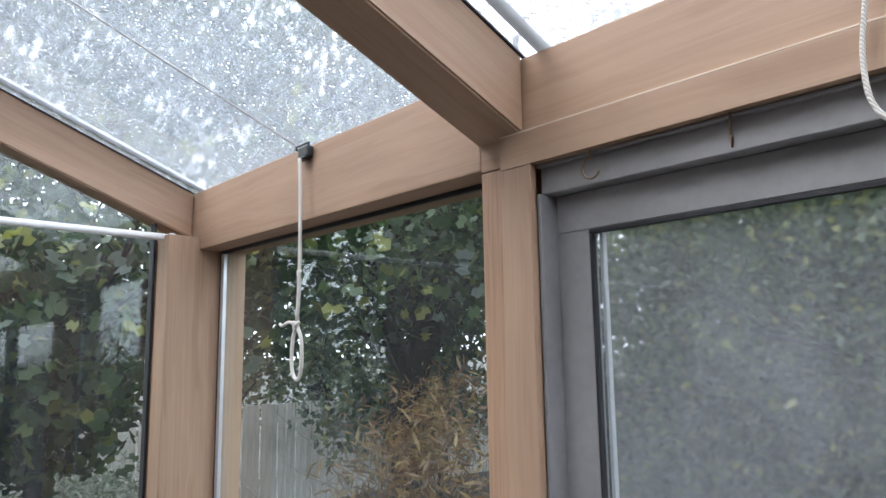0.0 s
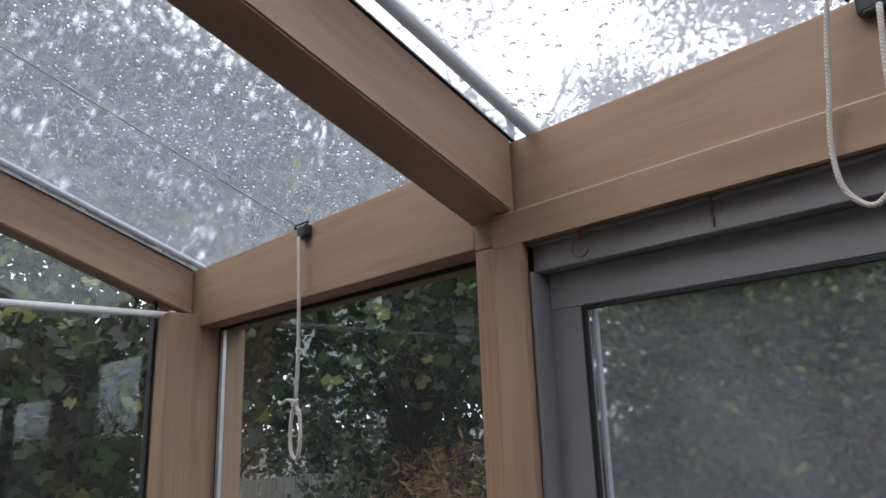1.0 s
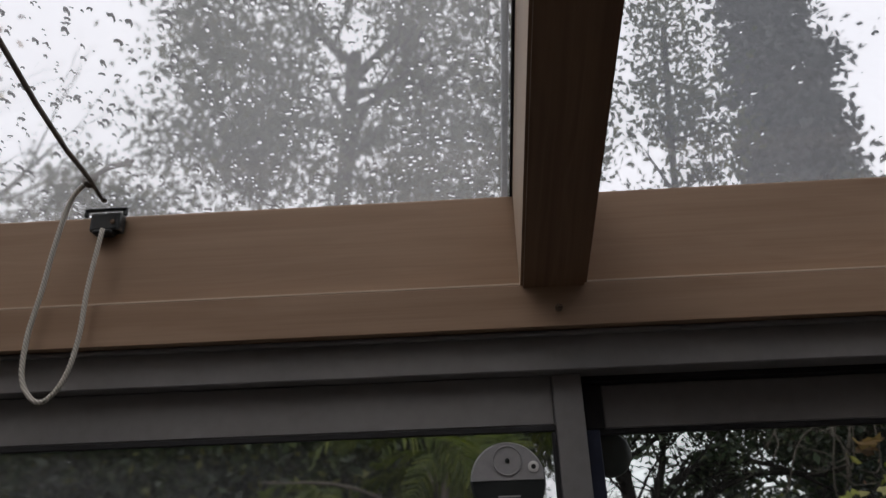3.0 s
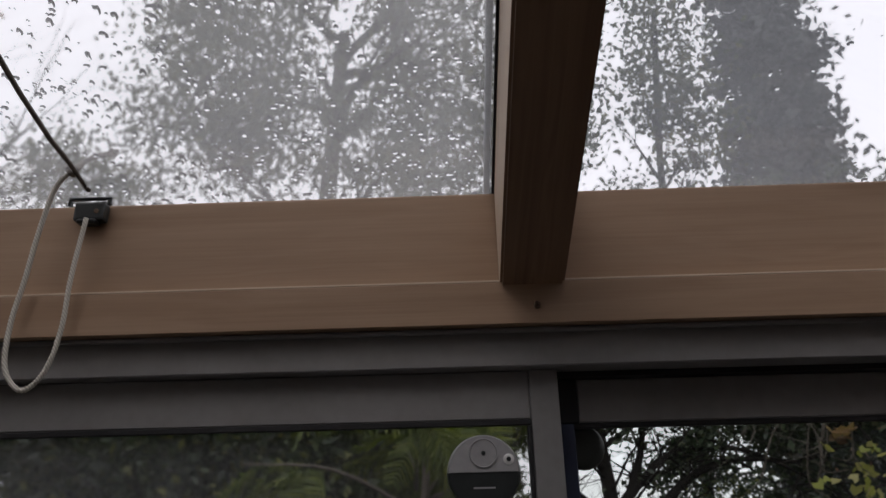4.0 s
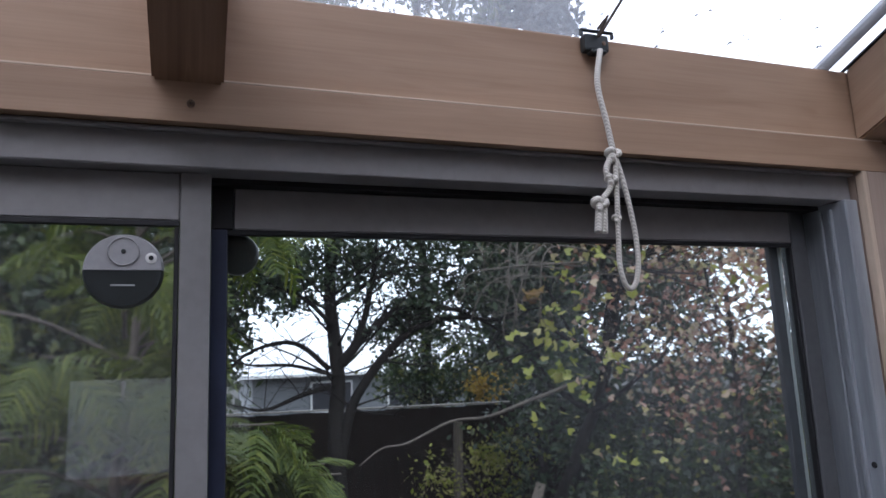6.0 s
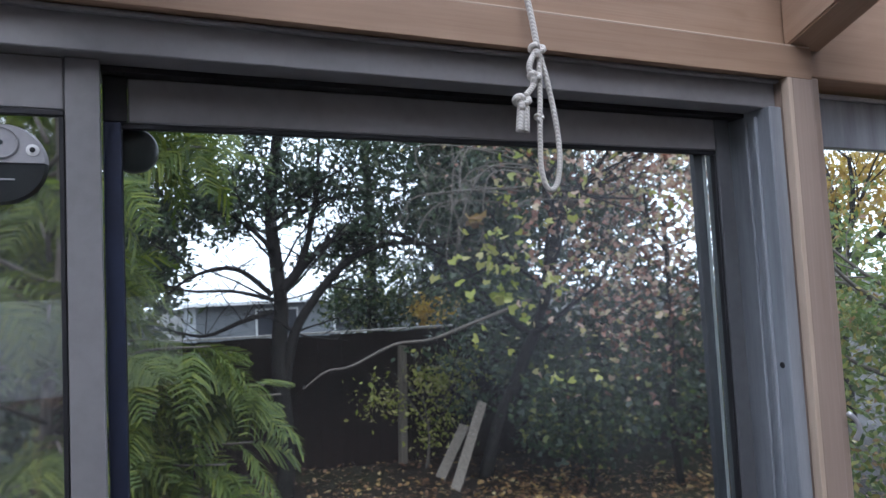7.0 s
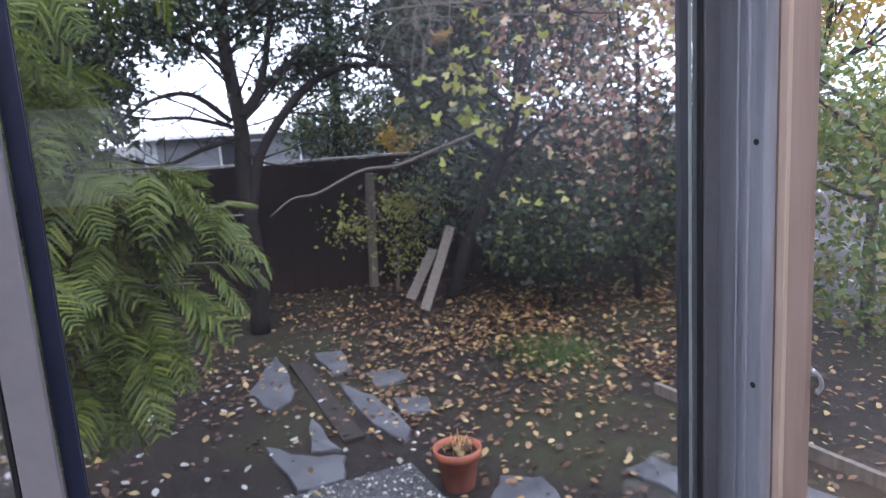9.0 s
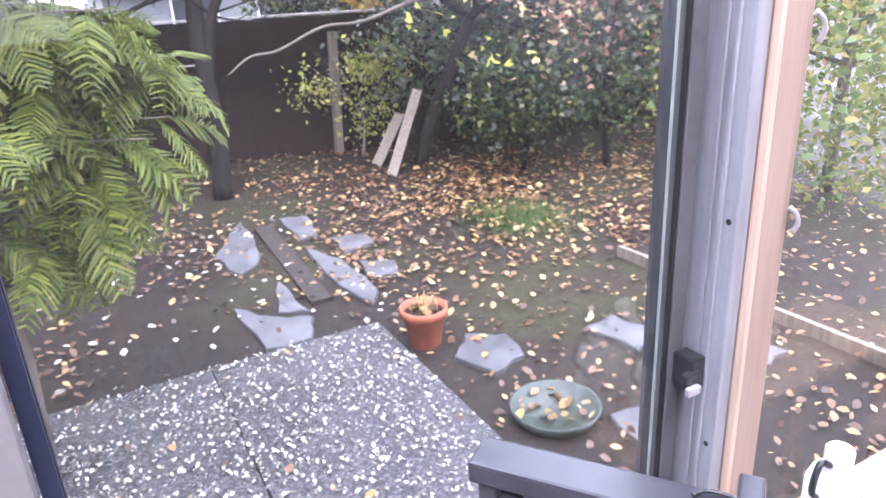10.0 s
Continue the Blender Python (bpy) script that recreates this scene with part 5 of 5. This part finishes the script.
# tall trees over the roof
tree("gum_tree", "tall airy tree with grey-green leaves behind the fence", (-1.6, 11.5, G),
     [(0, 0, 0), (0.1, 0, 3), (-0.1, 0.1, 6), (0.2, 0.1, 12.0)], 0.26, 16,
     [((-3.4, 10.6, 11.4), (1.7, 1.5, 2.2), 0.8), ((-2.6, 10.6, 8.9), (2.6, 1.6, 1.6), 0.8), ((0.4, 10.6, 11.2), (1.7, 1.4, 2.6), 0.8), ((0.6, 10.6, 8.0), (2.2, 1.4, 1.7), 0.8), ((-0.6, 10.8, 5.9), (4.0, 1.3, 1.2), 0.4), ((2.7, 11.0, 10.4), (1.2, 1.2, 3.4), 0.7), ((-6.0, 10.8, 7.6), (1.6, 1.2, 1.2), 0.35)],
     36000, 0.135, BARK, GREY_GREEN, 31, "diamond", 0.40, 95, depth=4, spread=0.8, limb_len=2.1)
tree("gum_tree", "broad leafy tree beyond the side fence", (-9.8, 6.0, G),
     [(0, 0, 0), (0.1, 0, 2.4), (-0.1, 0.1, 4.6), (0.2, 0.1, 7.0)], 0.24, 10,
     [((-9.0, 5.2, 5.8), (2.2, 4.0, 2.4), 1.0), ((-9.5, 1.5, 6.4), (2.0, 3.0, 2.8), 0.8), ((-9.0, 8.2, 5.6), (1.6, 2.2, 2.4), 0.7)],
     40000, 0.15, BARK, GREY_GREEN, 32, "diamond", 0.42, 44, depth=4, limb_len=3.0)
tree("gum_tree", "slim tall tree with airy leaves beside the cypress", (4.9, 11.8, G),
     [(0, 0, 0), (0.1, 0, 3.5), (-0.05, -0.2, 7), (0.3, -0.5, 12)], 0.11, 9,
     [((5.15, 11.2, 10.6), (0.75, 0.8, 2.4), 1.0), ((5.5, 11.2, 9.0), (0.9, 0.7, 1.0), 0.5)],
     3600, 0.13, BARK, GREY_GREEN, 44, "diamond", 0.34, 40, depth=3, limb_len=1.0)
tree("maple_tree", "distant tree with rusty autumn leaves", (-10.5, 12.0, G), [(0, 0, 0), (0, 0, 5), (0.3, 0, 10)], 0.2, 8,
     [((-10.6, 11.0, 12.6), (1.5, 1.2, 1.9), 1.0)], 800, 0.17, BARK, HEART_LEAF, 33, "diamond", 0.4, 20, depth=3, limb_len=2.6)
cy = tagged(empty("cypress", (7.25, 12.2, G)), "tall dark cypress with a dense narrow crown", "tree")
tube("trunk", [(0, 0, 0), (0.1, 0, 4), (0.5, 0, 9), (1.2, 0, 17)], [0.25, 0.2, 0.12, 0.03], BARK, cy, 8, 4)
leaf_cloud("crown", [((0.1 + 0.035 * z * (1 if z > 4 else 0.3), 0, z), (1.15 if z < 12 else 0.85, 1.0 if z < 12 else 0.7, 1.2), 1.0) for z in (1.6, 3.2, 4.8, 6.4, 8.0, 9.6, 11.2, 12.8, 14.4, 16.0)], 42000, 0.2, CYPRESS_LEAF, cy, 34, "diamond", 0.24, 30, 0.9)

tree("laurel_tree", "dense dark laurel tree behind the fence", (-2.6, 10.6, G), [(0, 0, 0), (0.1, 0, 1.5), (0, 0.1, 3.2)], 0.14, 9,
     [((-2.9, 10.2, 2.6), (2.5, 0.9, 2.3), 1.0), ((-0.2, 10.2, 2.3), (1.6, 0.8, 2.0), 0.6), ((-5.4, 10.4, 3.0), (1.8, 0.9, 2.2), 0.6)],
     42000, 0.14, BARK, GREY_GREEN, 41, "diamond", 0.3, 40, depth=3, limb_len=2.0)
tree("pittosporum", "dense green garden tree near the fence", (-0.9, 6.6, G), [(0, 0, 0), (0.05, 0, 1.2), (0, 0.1, 2.4)], 0.08, 8,
     [((-1.0, 6.4, 2.3), (1.5, 0.8, 1.7), 1.0), ((-2.8, 6.8, 2.2), (1.5, 0.8, 1.9), 0.9), ((-2.4, 6.6, 0.4), (2.4, 0.7, 0.9), 0.7), ((-0.4, 6.4, 0.4), (1.2, 0.6, 0.9), 0.3)],
     30000, 0.10, BARK, BROAD_LEAF, 42, "diamond", 0.24, 34, depth=3, limb_len=1.4)

tree("privet_hedge", "tall dark privet hedge behind the side fence", (-9.6, 4.0, G), [(0, 0, 0), (0.05, 0, 1.0), (0, 0.1, 2.0)], 0.07, 8,
     [((-9.6, 4.5, 2.2), (0.9, 3.6, 1.5), 1.0), ((-9.4, 0.0, 2.2), (0.8, 3.0, 1.5), 0.7), ((-7.6, 9.6, 2.6), (1.6, 0.8, 1.9), 0.5)],
     26000, 0.10, BARK, GREY_GREEN, 43, "diamond", 0.28, 40, "hedge", depth=3, limb_len=1.4)

# trees and shrubs beside the sunroom
tree("fig_tree", "leaning dark tree with broad green leaves", (-4.0, 3.15, G),
     [(0, 0, 0), (0.1, 0.02, 0.8), (-0.15, 0.05, 1.5), (0.1, 0.1, 2.2), (0.3, 0.1, 2.9)], 0.19, 9,
     [((-3.9, 2.8, 2.9), (1.5, 1.2, 0.9), 0.8), ((-3.2, 1.3, 2.4), (0.5, 0.8, 0.5), 0.3), ((-4.7, 3.9, 2.2), (1.0, 0.9, 0.6), 0.3), ((-5.6, 5.2, 3.0), (2.0, 1.4, 1.3), 0.8), ((-5.6, 4.4, 1.2), (0.9, 0.9, 0.5), 0.45)],
     14500, 0.085, BARK, BROAD_LEAF, 35, "lobed", 0.24, 22, depth=3, spread=0.9, limb_len=1.5)
# its two leaf masses at negative y are added to darken the window's reflection
tree("viburnum", "loose green tree hanging by the gable window", (-3.6, 0.2, G),
     [(0, 0, 0), (0.1, 0.05, 0.9), (0.0, 0.1, 1.7), (0.1, 0.1, 2.4)], 0.06, 7,
     [((-3.5, 0.25, 2.0), (0.5, 0.55, 0.5), 1.0), ((-3.9, 0.2, 1.45), (0.5, 0.6, 0.3), 0.45), ((-4.6, -1.2, 2.2), (1.0, 1.6, 1.4), 1.3), ((-5.3, -3.3, 2.5), (1.0, 1.5, 1.6), 1.3), ((-5.2, 0.4, 3.2), (0.6, 1.3, 0.7), 1.0)],
     13000, 0.08, BARK, BROAD_LEAF, 36, "lobed", 0.2, 18, depth=3, limb_len=0.9)
tree("silver_shrub", "low silvery grey-green shrub", (-6.0, 1.0, G), [(0, 0, 0), (0, 0, 0.4), (0, 0, 0.9)], 0.02, 6,
     [((-6.0, 1.0, 0.35), (1.2, 1.1, 0.75), 1.0)], 9000, 0.07, BARK_PALE, SILVER_LEAF, 37, "long", 0.1, 30, "shrub", depth=2, limb_len=0.4)
tree("rusty_shrub", "feathery shrub turning rusty brown", (-2.75, 2.2, G), [(0, 0, 0), (0, 0, 0.5), (0.05, 0, 1.0)], 0.02, 9,
     [((-2.7, 2.1, 1.05), (0.4, 0.4, 0.4), 1.0), ((-2.3, 2.3, 0.6), (0.5, 0.4, 0.4), 0.6), ((-3.2, 2.75, 1.35), (0.5, 0.5, 0.3), 0.6)], 3600, 0.07, BARK_PALE, AUTUMN_LEAF, 38, "long", 0.13, 22, "shrub", depth=3, limb_len=0.8)
tree("golden_bough", "tree with a bright golden bough", (-6.6, 5.9, G), [(0, 0, 0), (0.1, 0, 1.5), (0.2, 0, 3.0)], 0.08, 6,
     [((-6.2, 5.6, 3.0), (0.35, 0.3, 0.3), 1.0), ((-5.6, 5.4, 2.6), (1.4, 0.6, 0.8), 0.25)], 420, 0.12, BARK, GOLD_LEAF, 39, "lobed", 0.16, 20, depth=3, limb_len=1.2)


# ---------------------------------------------------------------- feathery mimosa before the door
def blade(v, s, l, rng, p, d, side_len, length):
    """One side rib with its leaflets: a narrow blade with a finely toothed edge."""
    m = 9
    across = Vector((-d.y, d.x, 0)).normalized()
    base = len(v)
    for j in range(2 * m + 1):
        g = j / (2 * m)
        c = p + d * side_len * g + Vector((0, 0, -0.25 * side_len * g * g))
        w = 0.0105 * length / 0.40 * (1.0 - 0.55 * g) * (0.5 if j % 2 == 0 else 1.15)
        if j == 2 * m:
            w = 0.0008
        lift = Vector((0, 0, w * 0.35))
        v.extend([c + across * w + d * (0.004 if j % 2 else 0) + lift, c, c - across * w + d * (0.004 if j % 2 else 0) + lift])
    for j in range(2 * m):
        b = base + 3 * j
        l.extend([b, b + 1, b + 4, b + 3, b + 1, b + 2, b + 5, b + 4])
        s.extend([4, 4])


def frond_mesh(seed, length=0.46):
    """One twice-feathered leaf: a drooping rib with pairs of side ribs set with small leaflets."""
    rng = random.Random(seed)
    v, s, l = [], [], []
    rib = [Vector((0, i / 10 * length, -0.32 * length * (i / 10) ** 2 * rng.uniform(0.8, 1.3))) for i in range(11)]
    tube_into(v, s, l, rib, [0.0026 * (1 - 0.08 * i) for i in range(11)], 4)
    pairs = 14
    for k in range(pairs):
        f = 0.14 + 0.84 * k / (pairs - 1)
        i = min(9, int(f * 10))
        p = rib[i].lerp(rib[i + 1], f * 10 - i)
        side_len = length * 0.33 * math.sin(math.pi * (0.16 + 0.76 * f)) ** 0.8
        for sgn in (-1, 1):
            d = Vector((sgn, 0.75 + rng.uniform(-0.15, 0.15), rng.uniform(-0.35, 0.05))).normalized()
            blade(v, s, l, rng, p, d, side_len, length)
    ob = arrays_part("frond", v, s, l, FERN_LEAF)
    me = ob.data
    bpy.data.objects.remove(ob)
    return me


mimosa = tagged(empty("mimosa_tree", (0.64, 2.72, G)), "young mimosa tree with fresh feathery green fronds", "tree")
tube("trunk", [(0, 0, 0), (0.02, 0.03, 0.8), (-0.02, 0.0, 1.6), (0.05, -0.02, 2.4), (0.02, 0.0, 3.4)], [0.045, 0.036, 0.028, 0.018, 0.008], BARK_PALE, mimosa, 8, 4)
FRONDS = [frond_mesh(60 + i, 0.24 + 0.035 * i) for i in range(4)]
rng = random.Random(77)
out = ([], [], [])
tips = []
for i in range(30):
    z = rng.uniform(0.85, 3.3)
    a = rng.uniform(0, 2 * math.pi)
    reach = rng.uniform(0.35, 0.8) * (1.0 if z < 2.6 else 0.75)
    if math.cos(a) > 0.2:
        reach *= 0.4 if 1.85 < z < 2.6 else 0.7
    p = Vector((0, 0, z))
    e = p + Vector((math.cos(a) * reach, math.sin(a) * reach * 0.75, rng.uniform(0.0, 0.25)))
    mid = p.lerp(e, 0.5) + Vector((0, 0, 0.07))
    path = smooth_path([p, mid, e], 4)
    tube_into(*out, path, [0.011 - 0.008 * k / (len(path) - 1) for k in range(len(path))], 5)
    tips.append((p, mid, e, a))
# boughs reaching towards the door opening
BOUGHS = ((0.92, -0.22, 1.66), (0.86, -0.15, 1.70), (0.72, -0.20, 1.86), (0.62, -0.30, 1.90), (0.78, -0.30, 1.48), (0.66, -0.38, 1.42), (0.52, -0.36, 1.28), (0.42, -0.45, 1.22),
          (0.25, -0.45, 1.08), (0.40, -0.40, 1.66), (0.52, -0.35, 1.72), (0.30, -0.5, 1.90), (0.22, -0.4, 2.1), (0.74, -0.3, 2.86), (0.60, -0.35, 2.74), (0.40, -0.4, 2.9), (0.30, -0.5, 2.6),
          (-0.2, -0.7, 2.2), (-0.5, -0.6, 1.8), (0.05, -0.8, 2.5), (-0.7, -0.4, 2.4), (0.1, -0.7, 1.6))
for e in (Vector(b) for b in BOUGHS):
    p = Vector((0, 0, e.z - 0.2))
    mid = p.lerp(e, 0.5) + Vector((0, 0, 0.08))
    path = smooth_path([p, mid, e], 4)
    tube_into(*out, path, [0.012 - 0.008 * k / (len(path) - 1) for k in range(len(path))], 5)
    tips.append((p, mid, e, math.atan2(e.y, e.x)))
arrays_part("limbs", *out, BARK_PALE, mimosa, True)
for p, mid, e, a in tips:
    for k in range(11):
        f = rng.uniform(0.5, 1.0)
        at = p.lerp(mid, f * 2) if f < 0.5 else mid.lerp(e, f * 2 - 1)
        ob = new("frond", FRONDS[rng.randrange(4)])
        ob.parent = mimosa
        yaw = math.degrees(a) - 90 + rng.uniform(-105, 105)
        ob.matrix_basis = Matrix.Translation(at) @ pose(0, 0, 0, 0, 0, yaw) @ pose(0, 0, 0, rng.uniform(-55, 12), rng.uniform(-40, 40), 0)


# ---------------------------------------------------------------- litter on the ground
def litter(name, n, x0, x1, y0, y1, size, mat, seed, z, label, category, clusters=0, shape="diamond", tilt=0.35):
    rng = np.random.default_rng(seed)
    if clusters:
        cx = np.stack([rng.uniform(x0, x1, clusters), rng.uniform(y0, y1, clusters)], 1)
        w = rng.integers(0, clusters, n)
        q = cx[w] + rng.standard_normal((n, 2)) * 0.34
    else:
        q = np.stack([rng.uniform(x0, x1, n), rng.uniform(y0, y1, n)], 1)
    inside = (q[:, 0] > x0) & (q[:, 0] < x1) & (q[:, 1] > y0) & (q[:, 1] < y1)
    q = q[inside]
    n = len(q)
    nrm = rng.standard_normal((n, 3)) * tilt
    nrm[:, 2] = 1
    nrm /= np.linalg.norm(nrm, axis=1)[:, None]
    t = rng.standard_normal((n, 3))
    t -= nrm * (t * nrm).sum(1)[:, None]
    t /= np.linalg.norm(t, axis=1)[:, None]
    b = np.cross(nrm, t)
    sz = size * rng.uniform(0.5, 1.4, n)[:, None]
    p = np.concatenate([q, np.full((n, 1), z)], 1) + np.array((0, 0, 1)) * rng.uniform(0.004, 0.03, n)[:, None]
    prof = [(0.0, -0.5), (0.36, -0.1), (0.25, 0.35), (0.0, 0.6), (-0.25, 0.35), (-0.36, -0.1)]
    cup = rng.uniform(0.0, 0.4, n)[:, None]
    verts = np.stack([p + (t * a + b * c) * sz + nrm * abs(a) * cup * sz for a, c in prof], axis=1).reshape(-1, 3)
    ob = arrays_part(name, verts, np.full(n, 6), np.arange(n * 6), mat)
    tagged(ob, label, category, kind="stuff")


litter("fallen_leaves", 3400, -0.5, 9.0, 3.05, 8.2, 0.050, FALLEN_LEAF, 51, G + 0.01, "fallen yellow and brown leaves on the soil", "fallen leaves", 60)
litter("fallen_leaves", 3400, 2.6, 6.4, 3.0, 6.8, 0.05, FALLEN_LEAF, 52, G + 0.01, "fallen yellow and brown leaves on the soil", "fallen leaves", 34)
litter("fallen_leaves", 2000, 2.48, 7.5, 0.2, 3.8, 0.045, FALLEN_LEAF, 53, G + 0.008, "fallen leaves beside the terrace", "fallen leaves")
litter("fallen_leaves", 200, -0.6, 2.7, 3.0, 5.6, 0.045, PETAL, 54, G + 0.012, "pale fallen leaves on the soil", "fallen leaves")
litter("pale_litter", 9000, -1.4, 2.41, 0.2, 2.93, 0.019, PETAL, 55, G + 0.045, "pale petals and grit scattered on the wet terrace", "litter", tilt=0.6)
litter("fallen_leaves", 60, -1.4, 2.41, 0.3, 2.93, 0.05, FALLEN_LEAF, 56, G + 0.046, "single fallen leaves on the terrace", "fallen leaves")
litter("pot_leaves", 26, 2.50, 2.66, 2.54, 2.70, 0.06, AUTUMN_LEAF, 57, G + 0.22, "dry leaves lying in the pot", "fallen leaves")
litter("saucer_leaves", 11, 2.67, 2.87, 1.56, 1.76, 0.06, AUTUMN_LEAF, 58, G + 0.02, "dry leaves lying in the saucer", "fallen leaves")
# grass tuft
rngn = np.random.default_rng(61)
n = 2600
q = np.stack([rngn.normal(4.26, 0.20, n), rngn.normal(4.12, 0.24, n)], 1)
h = rngn.uniform(0.04, 0.11, n)
lean = rngn.normal(0, 0.04, (n, 2))
wd = rngn.normal(0, 1, (n, 2))
wd = wd / np.linalg.norm(wd, axis=1)[:, None] * 0.004
base = np.concatenate([q, np.full((n, 1), G - 0.005)], 1)
tip = base + np.concatenate([lean, h[:, None]], 1)
side = np.concatenate([wd, np.zeros((n, 1))], 1)
verts = np.stack([base - side, base + side, tip], 1).reshape(-1, 3)
tagged(arrays_part("grass", verts, np.full(n, 3), np.arange(3 * n), GRASS_LEAF), "bright green grass tuft among fallen leaves", "grass", kind="stuff")
